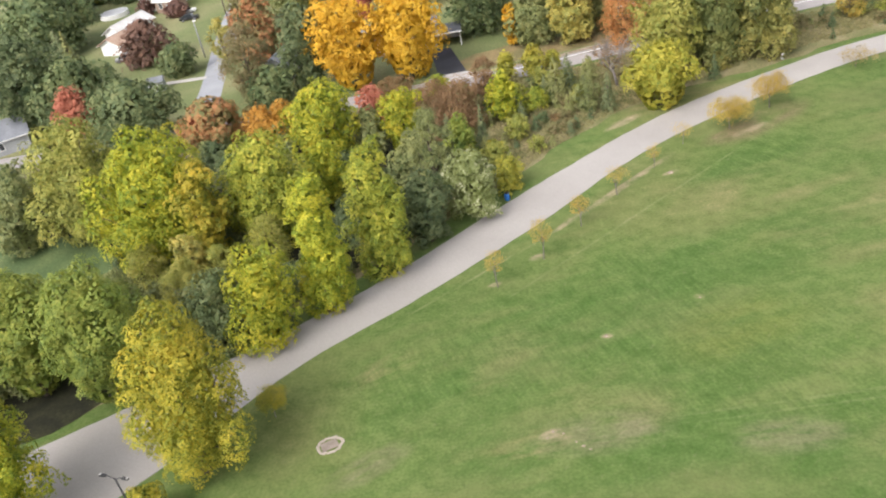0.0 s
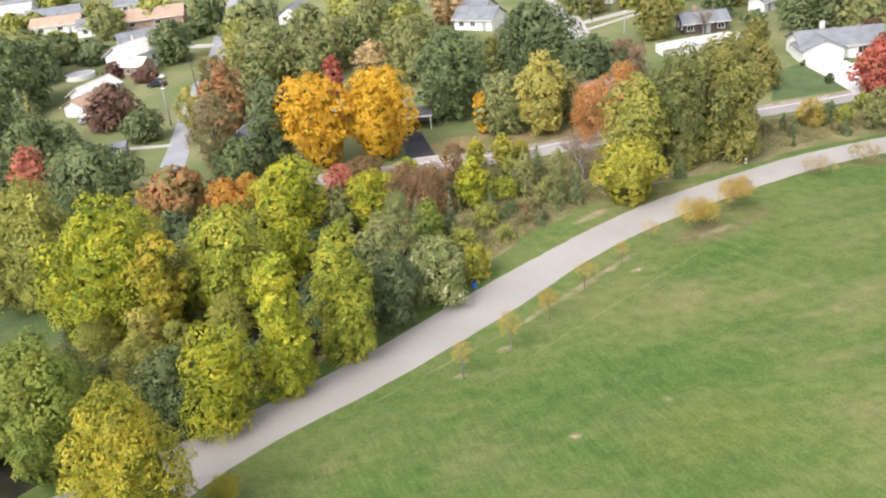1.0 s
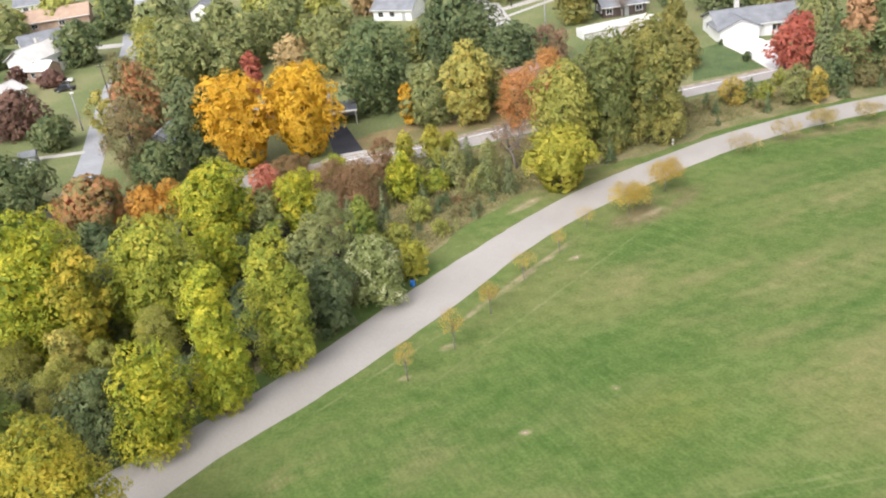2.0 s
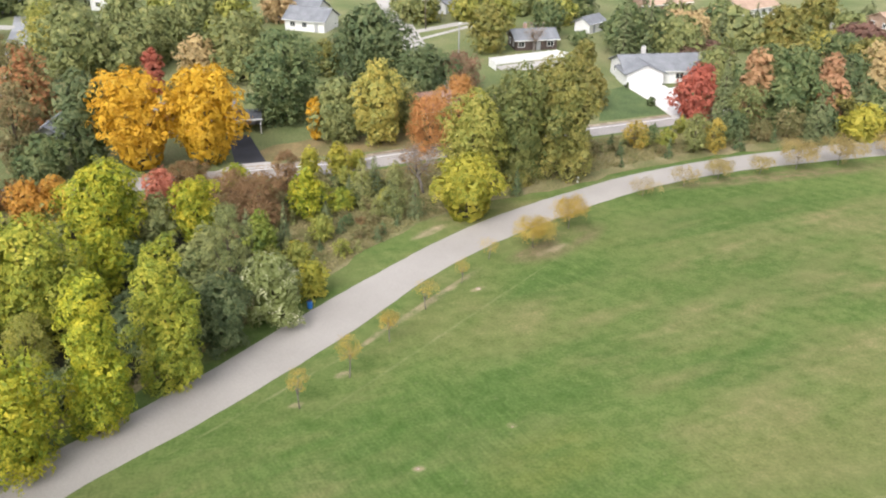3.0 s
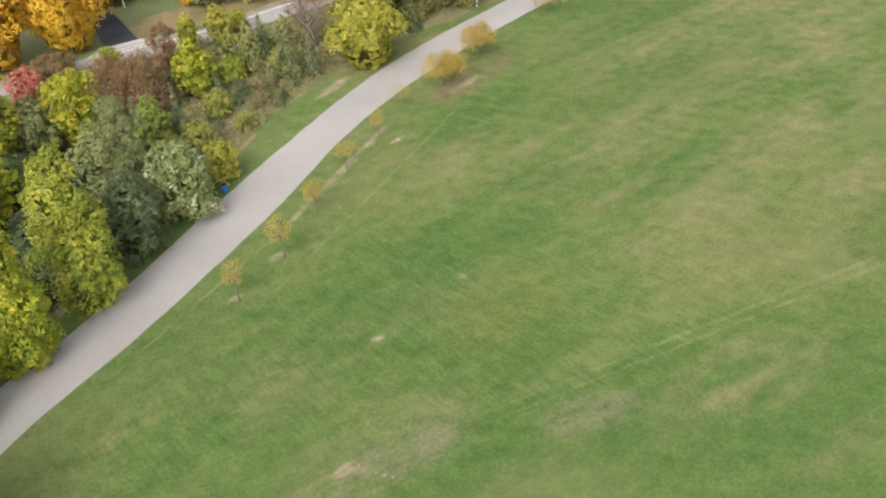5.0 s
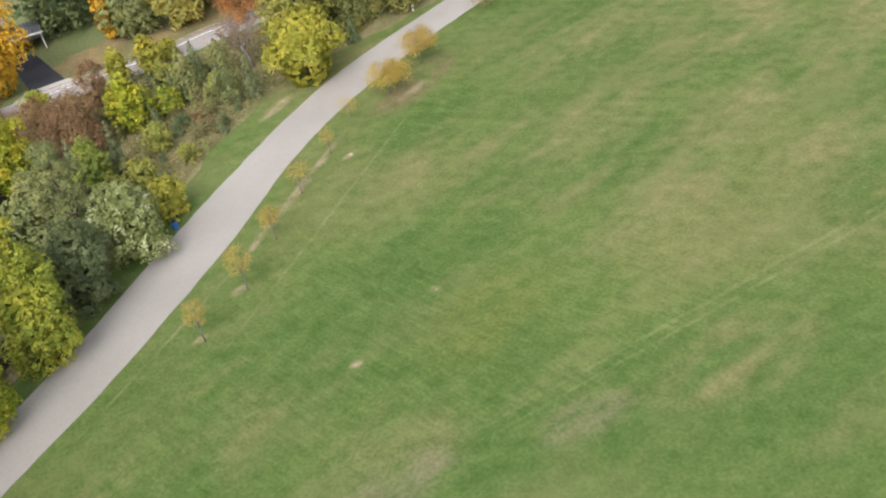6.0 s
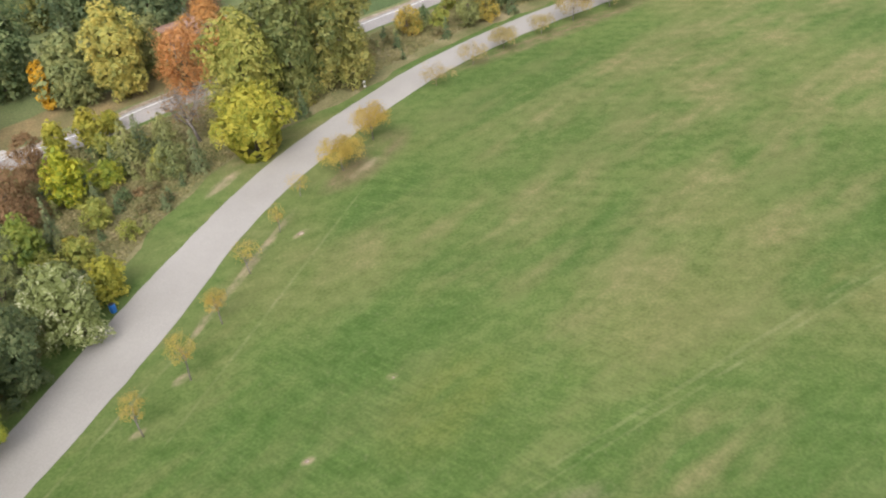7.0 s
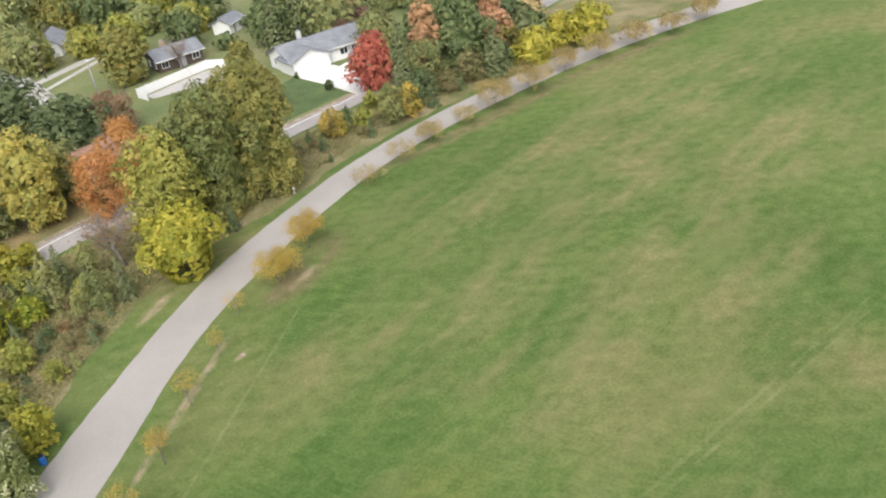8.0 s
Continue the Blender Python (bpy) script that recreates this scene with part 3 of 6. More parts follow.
def sheet(name, outline, z, mat, label, category, ragged=0.0, thick=0.05):
    """A flat piece of ground with an uneven outline and a thin edge."""
    rnd = random.Random(len(outline) + int(abs(outline[0][0]) * 10))
    pts = []
    for i, p in enumerate(outline):
        q = outline[(i + 1) % len(outline)]
        n = max(1, int(math.dist(p, q) / 2.5)) if ragged else 1
        for k in range(n):
            t = k / n
            pts.append((p[0] + (q[0] - p[0]) * t + rnd.uniform(-ragged, ragged), p[1] + (q[1] - p[1]) * t + rnd.uniform(-ragged, ragged)))
    n = len(pts)
    verts = [(x, y, z) for x, y in pts] + [(x, y, z - thick) for x, y in pts]
    faces = []
    for a, c, d in tessellate_polygon([[Vector((x, y, 0)) for x, y in pts]]):
        (ax, ay), (cx, cy), (dx, dy) = pts[a], pts[c], pts[d]
        faces.append((a, c, d) if (cx - ax) * (dy - ay) - (cy - ay) * (dx - ax) > 0 else (a, d, c))
    faces += [(k, k + n, (k + 1) % n + n, (k + 1) % n) for k in range(n)]
    return tagged(mesh_part(name, verts, faces, mat), label, category, kind="structure")


lines_x = [-2500, -1200, -600, -300] + list(range(-200, 301, 20)) + [450, 900, 1600, 2500]
lines_y = [-2500, -1200, -600, -300, -150] + list(range(-60, 321, 20)) + [450, 900, 1600, 2500]
nx = len(lines_x)
mesh_part("ground", [(gx, gy, 0) for gy in lines_y for gx in lines_x], [(j * nx + i, j * nx + i + 1, (j + 1) * nx + i + 1, (j + 1) * nx + i) for j in range(len(lines_y) - 1) for i in range(nx - 1)], GRASS)
tagged(bpy.data.objects["ground"], "mown green meadow with straw-coloured patches", "ground", kind="structure")

DRIVE_L = [(-52, 34), (-36, 41), (-18.9, 49.7), (-3.2, 59.4), (10.6, 69.6), (24.1, 82.4), (33, 90.4), (42, 97.9), (51, 103.8), (62, 109.3), (72, 113.6), (86, 117.5), (101, 119.9), (122, 121.9), (149, 120.6), (180, 114), (215, 101)]
DRIVE_R = [(-42, 22), (-24, 31), (-8.0, 43.6), (3.35, 56.5), (14.85, 65.72), (27.75, 77.15), (36.8, 86.6), (45.7, 93.9), (54.8, 99.6), (65, 105.0), (74.5, 109.1), (87.5, 112.5), (102, 114.4), (122, 115.6), (147, 113.6), (177, 107), (211, 95)]
strip("park_drive", DRIVE_L, DRIVE_R, 0.04, 0.12, ASPHALT, "pale worn asphalt park drive curving round the meadow", "road", ragged=0.06)

ROAD_S = [(-120, 113), (-60, 114.5), (-20, 116.5), (12.4, 119.4), (30.2, 120.9), (39.5, 123.2), (73.3, 130.8), (89, 134.2), (130, 144), (200, 163)]
ROAD_N = [(-120, 118), (-60, 119.5), (-20, 121.5), (12.2, 124.2), (30.2, 125.6), (39.8, 128.2), (74.9, 135.4), (90.4, 138.6), (130, 148.5), (200, 168)]
sheet("verge", [(-75, 38), (-37, 42.5), (-19.5, 51.3), (-4, 61), (9, 71.3), (21.5, 84.5), (30, 94), (38, 101.5), (48, 107.5), (61, 110.6), (71.5, 115.0), (86, 118.8), (101, 121.3), (122, 123.2), (149, 122), (180, 116), (200, 130), (200, 160), (130, 143.2), (89, 133.6), (73.3, 130.2), (39.5, 122.6), (30.2, 120.3), (12.4, 118.8), (-20, 116), (-60, 114), (-120, 112), (-120, 60)], 0.02, BRUSH, "rough weedy verge of green and straw grass", "ground", 0.5)
sheet("lawn", [(-200, 120), (-60, 120), (-20, 122), (12.2, 124.7), (30.2, 126.1), (39.8, 128.7), (74.9, 135.9), (90.4, 139.1), (130, 149), (230, 178), (260, 420), (-260, 420)], 0.02, LAWN, "suburban lawns of mixed green grass", "ground")
strip("side_road", ROAD_S, ROAD_N, 0.06, 0.1, ROAD, "pale two-lane road beyond the trees", "road")

# ---- streets, paths and yards ----
strip("side_road_shoulder", [(12.2, 124.3), (30.2, 125.7), (39.8, 128.3), (74.9, 135.5), (90.4, 138.7), (130, 148.6)], [(12.1, 125.4), (30.1, 126.7), (39.6, 129.3), (74.7, 136.4), (90.2, 139.6), (129.8, 149.6)], 0.045, 0.08, SOIL, "pale sandy shoulder along the road", "road", ragged=0.12)
strip("edge_line", [(12.3, 123.3), (30.2, 124.75), (39.7, 127.3), (74.7, 134.5), (90.2, 137.75), (129.8, 147.5)], [(12.3, 123.15), (30.2, 124.6), (39.7, 127.15), (74.7, 134.35), (90.2, 137.6), (129.8, 147.35)], 0.085, 0.02, WHITE, "white painted edge line on the road", "road marking")
strip("side_street", [(-29.5, 120), (-29.4, 133.4), (-34.4, 162), (-38.3, 186), (-42.8, 218), (-50.5, 255), (-57, 300)], [(-22.5, 121), (-24.6, 132), (-29.6, 160), (-33.2, 185), (-37, 212), (-44.8, 253), (-51, 300)], 0.05, 0.1, STREET, "pale blue-grey side street running between lawns", "road")
strip("far_street", [(47.6, 150), (47.6, 192), (47.4, 216), (46.5, 246), (44, 300)], [(53.2, 150), (53.2, 192), (53.0, 212), (52.4, 246), (50, 300)], 0.05, 0.1, CONCRETE, "pale concrete street beyond the trees", "road")


def slab(name, outline, mat, label, category, z=0.06):
    return sheet(name, outline, z, mat, label, category, thick=0.1)


slab("driveway", [(87.4, 156.6), (95.2, 156.4), (95.6, 148.5), (94.6, 139.4), (89.0, 138.2), (88.6, 147.0)], WHITE_CONCRETE, "wide white concrete driveway to the garage", "driveway", 0.08)
slab("front_walk", [(94.8, 154.2), (100.6, 156.4), (101.6, 158.9), (102.6, 158.6), (101.4, 155.7), (95.2, 153.0)], WHITE_CONCRETE, "curved concrete walk to the front door", "path", 0.07)
slab("black_driveway", [(12.0, 139.4), (15.6, 139.0), (18.6, 126.4), (14.0, 125.9)], TAR, "freshly sealed black asphalt driveway", "driveway", 0.07)
slab("driveway_apron", [(13.4, 126.2), (19.0, 126.7), (20.5, 124.3), (11.0, 123.6)], CONCRETE, "pale concrete apron of the black driveway", "driveway", 0.075)
slab("cross_walk", [(-46, 145.4), (-28.9, 144.9), (-29.2, 143.4), (-46, 143.8)], CONCRETE, "pale concrete footpath over the lawn", "path")
slab("lawn_walk", [(52.8, 199.2), (53.2, 201.2), (67, 212.4), (68, 211.0)], CONCRETE, "pale concrete walk across a front lawn", "path")
slab("lawn_driveway", [(53, 206), (53, 209), (66, 217), (68, 214.5)], CONCRETE, "pale concrete driveway across a front lawn", "driveway")
slab("far_driveway", [(-44, 222), (-43, 226), (-57, 229), (-58, 225)], CONCRETE, "pale concrete driveway beside the street", "driveway")
slab("long_driveway", [(-47, 240), (-48, 244), (-72, 249), (-72, 244)], CONCRETE, "broad pale driveway of a far house", "driveway")
slab("patio", [(65.6, 171.6), (65.0, 174.4), (72.2, 176.6), (79.3, 178.4), (81.2, 175.6), (78.5, 169.5)], CONCRETE, "pale grey concrete patio inside a fence", "patio")
slab("end_driveway", [(128, 196), (131, 206), (137, 205), (133, 194)], CONCRETE, "pale concrete driveway among far trees", "driveway")
slab("end_drive", [(165.7, 227.0), (169.7, 226.0), (162.5, 209.8), (157.0, 206.5), (158.5, 213.0)], CONCRETE, "pale concrete driveway with a parked car", "driveway")
slab("garage_apron", [(156.0, 202.0), (160.3, 204.4), (161.5, 197.6), (157.1, 193.9)], CONCRETE, "pale concrete apron between far trees", "driveway")
slab("end_street", [(120, 208), (150, 221), (152, 216), (122, 203)], CONCRETE, "pale far street between the trees", "road")
sheet("front_lawn", [(75.5, 137.6), (81, 153.8), (87.0, 157.0), (88.3, 147.1), (88.6, 140.0)], 0.045, LAWN_GREEN, "dark green watered front lawn", "ground", 0.15)
sheet("side_lawn", [(95.8, 148.5), (95.4, 153), (101, 155.5), (108, 156), (108, 145)], 0.045, LAWN, "front lawn beside the driveway", "ground", 0.15)
sheet("leafy_verge", [(13, 126.6), (30, 127.8), (40, 130.4), (52, 133), (50, 138), (38, 136.5), (26, 136), (19.5, 134)], 0.045, LITTER, "grass verge strewn with fallen orange leaves", "ground", 0.4)
sheet("yard", [(-30, 145.2), (-46, 146), (-58, 160), (-64, 190), (-60, 215), (-43.5, 214), (-39, 186), (-35, 162)], 0.04, LAWN, "sunny mown yard between houses", "ground", 0.3)
# Near-black ground: the deep shade under the trees is put into its colour.
GROVE_SHADE = patchy("shade_toned_ground", (0.012, 0.012, 0.007), (0.022, 0.022, 0.011), (0.036, 0.038, 0.016), 0.5)
sheet("grove_shade_floor", [(-75, 40), (-37, 42.8), (-19.0, 51.5), (-4, 62.6), (8, 73.6), (13, 84), (10, 104), (-10, 110), (-40, 106), (-75, 100)], 0.036, GROVE_SHADE, "grove ground with the tree shade in its near-black colour", "ground", 0.5)
CLEARING = [(-46, 92), (-31, 88), (-23, 80), (-24, 75.5), (-37, 76)]
# Takes the darker lawn green: shade from the surrounding trees is in the colour.
sheet("grove_clearing", CLEARING, 0.05, LAWN_GREEN, "small green clearing with grove shade in its colour", "ground", 0.5)


# ---- houses ----
def house(name, x, y, turn, w, d, wall_h, rise, walls, roof, label, front=((-0.3, 1.2), (0.1, 0.9)), door=0.3, garage=0.0, chimney=None, ends=1):
    """A gabled house; the ridge runs along its own x, the front looks to its own -y."""
    ob = thing(name, x, y, 0, label, "house", turn=turn)
    a, b, o, k = w / 2, d / 2, 0.55, 0.16
    verts = [(-a, -b, 0), (a, -b, 0), (a, b, 0), (-a, b, 0), (-a, -b, wall_h), (a, -b, wall_h), (a, b, wall_h), (-a, b, wall_h), (-a, 0, wall_h + rise), (a, 0, wall_h + rise)]
    mesh_part("wall", verts, [(0, 1, 5, 4), (2, 3, 7, 6), (1, 2, 6, 9, 5), (3, 0, 4, 8, 7), (4, 5, 9, 8), (6, 7, 8, 9), (3, 2, 1, 0)], walls, ob)
    drop = rise * o / b
    for s in (-1, 1):
        y0, y1, z0, z1 = s * (b + o), 0.0, wall_h - drop + 0.05, wall_h + rise + 0.05
        v = [(-a - o, y0, z0), (a + o, y0, z0), (a + o, y1, z1), (-a - o, y1, z1)]
        v += [(p[0], p[1], p[2] + k) for p in v]
        f = [(0, 1, 2, 3), (4, 5, 6, 7), (0, 1, 5, 4), (1, 2, 6, 5), (2, 3, 7, 6), (3, 0, 4, 7)]
        bm = bmesh.new()
        vs = [bm.verts.new(p) for p in v]
        for q in f:
            bm.faces.new([vs[i] for i in q])
        bmesh.ops.recalc_face_normals(bm, faces=bm.faces)
        slope = part("roof", bm, roof, ob)
        box_part("gutter", (-a - o, a + o, y0 - 0.07, y0 + 0.07, z0 - 0.02, z0 + 0.14), WHITE, slope, "white gutter")
    box_part("ridge_cap", (-a - o, a + o, -0.14, 0.14, wall_h + rise + 0.17, wall_h + rise + 0.25), roof, ob)
    for fx, ww in front:
        window(ob, fx * w, -b, ww, 1.15, wall_h * 0.58)
    if ends:
        window(ob, 0.22 * d, -a, 1.0, 1.1, wall_h * 0.58, side=True)
        window(ob, -0.22 * d, -a, 1.0, 1.1, wall_h * 0.58, side=True)
    if door is not None:
        box_part("door", (door * w - 0.48, door * w + 0.48, -b - 0.05, -b + 0.02, 0.0, 2.05), GREY_SIDING, ob, "grey front door")
    if garage:
        box_part("garage_door", (-garage / 2, garage / 2, -b - 0.06, -b + 0.02, 0.0, 2.2), WHITE, ob, "white panelled garage door")
    if chimney:
        cx, cy = chimney
        stack = box_part("chimney", (cx - 0.4, cx + 0.4, cy - 0.35, cy + 0.35, wall_h, wall_h + rise + 1.1), PALE_ROOF if walls is WHITE else TAN_BRICK, ob, "square masonry chimney")
        box_part("flue", (cx - 0.2, cx + 0.2, cy - 0.2, cy + 0.2, wall_h + rise + 1.1, wall_h + rise + 1.35), METAL, stack)
    return ob


def window(ob, u, v, w, h, z, side=False):
    """A window with frame, sill and pane on the front (v: the wall's y) or on the end wall (v: its x)."""
    def span(u0, u1, d0, d1, z0, z1):
        return (v - d1, v - d0, u0, u1, z0, z1) if side else (u0, u1, v - d1, v - d0, z0, z1)
    bm = bmesh.new()
    for u0, u1, z0, z1 in ((u - w / 2 - 0.1, u - w / 2, z - h / 2, z + h / 2), (u + w / 2, u + w / 2 + 0.1, z - h / 2, z + h / 2), (u - w / 2 - 0.1, u + w / 2 + 0.1, z + h / 2, z + h / 2 + 0.1), (u - 0.03, u + 0.03, z - h / 2, z + h / 2)):
        add_box(bm, *span(u0, u1, -0.01, 0.06, z0, z1))
    fr = part("window", bm, WHITE, ob, "white-framed window")
    box_part("sill", span(u - w / 2 - 0.15, u + w / 2 + 0.15, -0.01, 0.12, z - h / 2 - 0.09, z - h / 2), WHITE, fr)
    box_part("pane", span(u - w / 2, u + w / 2, -0.01, 0.02, z - h / 2, z + h / 2), GLASS, fr)


# white ranch house with the garage wing that faces the road
ranch = house("ranch_house", 96.4, 162.4, -2, 17.4, 9.4, 2.7, 1.9, WHITE, SHINGLE, "white ranch house with grey shingle roof and garage wing", front=((0.14, 1.6), (0.27, 1.0), (0.42, 1.6)), door=0.21, chimney=(-3.0, 2.2))
wing_v = [(-9.0, -6.4, 0), (-1.6, -6.4, 0), (-1.6, 0, 0), (-9.0, 0, 0), (-9.0, -6.4, 2.7), (-1.6, -6.4, 2.7), (-1.6, 0, 2.7), (-9.0, 0, 2.7), (-5.3, -6.4, 4.3), (-5.3, 0, 4.3)]
mesh_part("garage_wall", wing_v, [(0, 1, 5, 8, 4), (1, 2, 6, 5), (3, 0, 4, 7), (2, 3, 7, 9, 6), (3, 2, 1, 0), (4, 8, 9, 7), (8, 5, 6, 9)], WHITE, ranch)
for s in (-1, 1):
    x1 = -5.3 + s * 4.3
    bm = bmesh.new()
    vs = [bm.verts.new(p) for p in ((-5.3, -6.9, 4.36), (x1, -6.9, 2.50), (x1, -0.2, 2.50), (-5.3, 0, 4.36), (-5.3, -6.9, 4.52), (x1, -6.9, 2.66), (x1, -0.2, 2.66), (-5.3, 0, 4.52))]
    for q in ((0, 1, 2, 3), (4, 5, 6, 7), (0, 1, 5, 4), (1, 2, 6, 5), (2, 3, 7, 6), (3, 0, 4, 7)):
        bm.faces.new([vs[i] for i in q])
    bmesh.ops.recalc_face_normals(bm, faces=bm.faces)
    part("garage_roof", bm, SHINGLE, ranch)
door_panel = box_part("garage_door", (-7.8, -2.8, -6.46, -6.38, 0, 2.2), WHITE, ranch, "white panelled garage door")
for i in range(1, 4):
    box_part("panel_groove", (-7.8, -2.8, -6.475, -6.455, 0.55 * i - 0.02, 0.55 * i + 0.02), GREY_SIDING, door_panel)

house("grey_cottage", 77.0, 189.6, 2, 9.6, 6.5, 2.5, 1.5, DARK_BRICK, SHINGLE, "small dark brick house with grey shingle roof", front=((-0.36, 1.3), (0.34, 1.4)), door=0.05, chimney=(-1.5, 1.2))
house("white_shed", 95.0, 203.0, 35, 6.0, 4.5, 2.4, 1.2, WHITE, SHINGLE, "small white outbuilding with a pale gable", front=((0.2, 0.8),), door=-0.2, ends=0)
house("white_cottage", 62.4, 231.5, 62, 10.0, 7.0, 2.7, 2.0, WHITE, SHINGLE, "white house with grey roof behind the street", front=((-0.3, 1.4), (0.0, 1.2)), door=0.25)
house("gabled_house", 28.0, 214.5, -28, 10.5, 8.0, 2.8, 2.2, WHITE, SHINGLE, "white house with two grey roof gables", front=((-0.3, 1.2), (0.0, 1.2)), door=0.3)
house("gabled_annex", 26.0, 225.5, -28, 11.0, 8.0, 2.8, 2.2, WHITE, SHINGLE, "white house with grey roof behind trees", front=((-0.2, 1.2),), door=0.2)
house("white_two_storey_house", -58.5, 205.5, 62, 10.0, 8.0, 4.6, 2.2, WHITE, PALE_ROOF, "tall white house with pale roof and brick end", front=((-0.3, 1.1), (0.0, 1.1), (0.3, 1.1)), door=0.12, chimney=(2.5, 1.0))
house("brick_annex", -55.2, 199.4, -20, 5.5, 5.0, 3.0, 1.3, TAN_BRICK, WHITE, "small brick addition with a pale roof", front=((-0.2, 1.0),), door=0.2, ends=0)
house("pale_roofed_house", -58.6, 180.5, 70, 10.0, 5.4, 2.7, 1.5, WHITE, PALE_ROOF, "white house with a sun-bleached pale roof", front=((-0.25, 1.2), (0.05, 1.2)), door=0.3)
house("tan_annex", -57.6, 170.5, 70, 5.0, 5.4, 2.4, 1.3, WHITE, SHINGLE_TAN, "low tan-roofed addition beside a white house", front=((0.0, 1.2),), door=0.3, ends=0)
house("far_white_house", -113.0, 284.0, 12, 17.0, 8.0, 2.8, 2.0, WHITE, SHINGLE, "far white ranch house with grey roof", front=((-0.3, 1.6), (0.1, 1.6)), door=0.3)
house("far_tan_house", -104.0, 266.0, 6, 15.0, 7.5, 2.8, 2.0, WHITE, SHINGLE_TAN, "far house with a pale orange-tan roof", front=((-0.3, 1.6), (0.1, 1.6)), door=0.3)
house("far_brick_house", -72.0, 262.0, 10, 19.0, 10.0, 2.8, 2.4, TAN_BRICK, SHINGLE_TAN, "far brick house with pale tan roof", front=((-0.3, 1.6), (0.1, 1.6)), door=0.3)
house("far_gabled_house", -24.5, 245.0, 75, 8.0, 7.0, 2.8, 2.2, WHITE, SHINGLE, "far white house with a steep gable", front=((-0.3, 1.4), (0.1, 1.4)), door=0.3)
house("corner_house", -65.1, 228.0, 30, 10.0, 8.0, 3.0, 2.2, WHITE, SHINGLE, "white house with grey roof behind another white house", front=((-0.3, 1.2), (0.1, 1.2)), door=0.3)
house("roadside_house", -134.8, 298.5, 10, 14.0, 8.0, 2.8, 1.9, WHITE, PALE_ROOF, "far white house with a pale roof", front=((-0.3, 1.2), (0.1, 1.2)), door=0.3)
house("garden_house", -87.2, 257.4, 8, 12.0, 8.0, 2.8, 1.9, WHITE, SHINGLE, "far white bungalow with grey roof", front=((-0.3, 1.2), (0.1, 1.2)), door=0.3)
house("end_house", -139.0, 309.0, 0, 15.0, 9.0, 2.8, 2.0, WHITE, SHINGLE, "far white house beyond the lawns", front=((-0.3, 1.4), (0.1, 1.4)), door=0.3)
house("lamp_side_house", -86.0, 292.0, 10, 16.0, 9.0, 2.8, 2.0, WHITE, SHINGLE, "far white house with pale grey roof", front=((-0.3, 1.4), (0.1, 1.4)), door=0.3)
house("grey_house", -14.2, 139.0, 80, 7.0, 4.8, 2.8, 1.5, GREY_SIDING, SHINGLE, "grey sided house hidden behind trees", front=((-0.33, 1.4), (0.0, 1.4)), door=0.25)
house("low_grey_house", 6.5, 144.5, 3, 13.0, 8.5, 2.7, 1.7, GREY_SIDING, SHINGLE, "low grey house with grey roof behind golden trees", front=((-0.3, 1.6), (0.0, 1.6)), door=0.22, chimney=(-2.0, 1.0))
house("brown_roofed_house", 46.5, 143.5, 12, 9.0, 7.0, 2.7, 1.9, TAN_BRICK, SHINGLE_BROWN, "brick house with brown shingle roof", front=((-0.3, 1.4), (0.1, 1.4)), door=0.3)
house("grove_house", -62.5, 123.5, 30, 12.0, 8.0, 2.7, 1.8, GREY_SIDING, SHINGLE, "grey house with grey roof behind the grove", front=((-0.3, 1.4), (0.1, 1.4)), door=0.3)
house("end_white_house", 142.0, 214.0, 25, 14.0, 8.0, 2.8, 1.8, WHITE, SHINGLE_TAN, "far white house among trees", front=((-0.3, 1.4), (0.1, 1.4)), door=0.3)
house("peach_house", 121.0, 222.0, 15, 14.0, 8.0, 2.8, 1.8, TAN_BRICK, SHINGLE_TAN, "far house with peach-coloured roof", front=((-0.3, 1.4), (0.1, 1.4)), door=0.3)

house("end_tan_house", 172.0, 194.5, 12, 12.0, 8.0, 2.7, 1.7, TAN_BRICK, SHINGLE_TAN, "far brick house with tan roof beside a hedge", front=((-0.3, 1.2), (0.1, 1.2)), door=0.3)

# carport at the end of the black driveway
port = thing("carport", 14.6, 141.8, 0, "open carport with a flat pale-edged roof", "carport", turn=3)
# Roof colour is darkened to carry the shade of the open space beneath.
box_part("roof", (-2.9, 3.1, -2.6, 2.8, 2.55, 2.72), SHINGLE_SHADE, port)
box_part("fascia", (-2.95, 3.15, -2.7, -2.6, 2.48, 2.76), WHITE, port, "white fascia board")
for px, py in ((-2.5, -2.3), (2.8, -2.3), (2.8, 2.4), (-2.5, 2.4)):
    box_part("post", (px - 0.07, px + 0.07, py - 0.07, py + 0.07, 0, 2.55), WHITE, port)
box_part("back_wall", (-2.9, 3.1, 2.65, 2.8, 0, 2.55), GREY_SIDING, port)


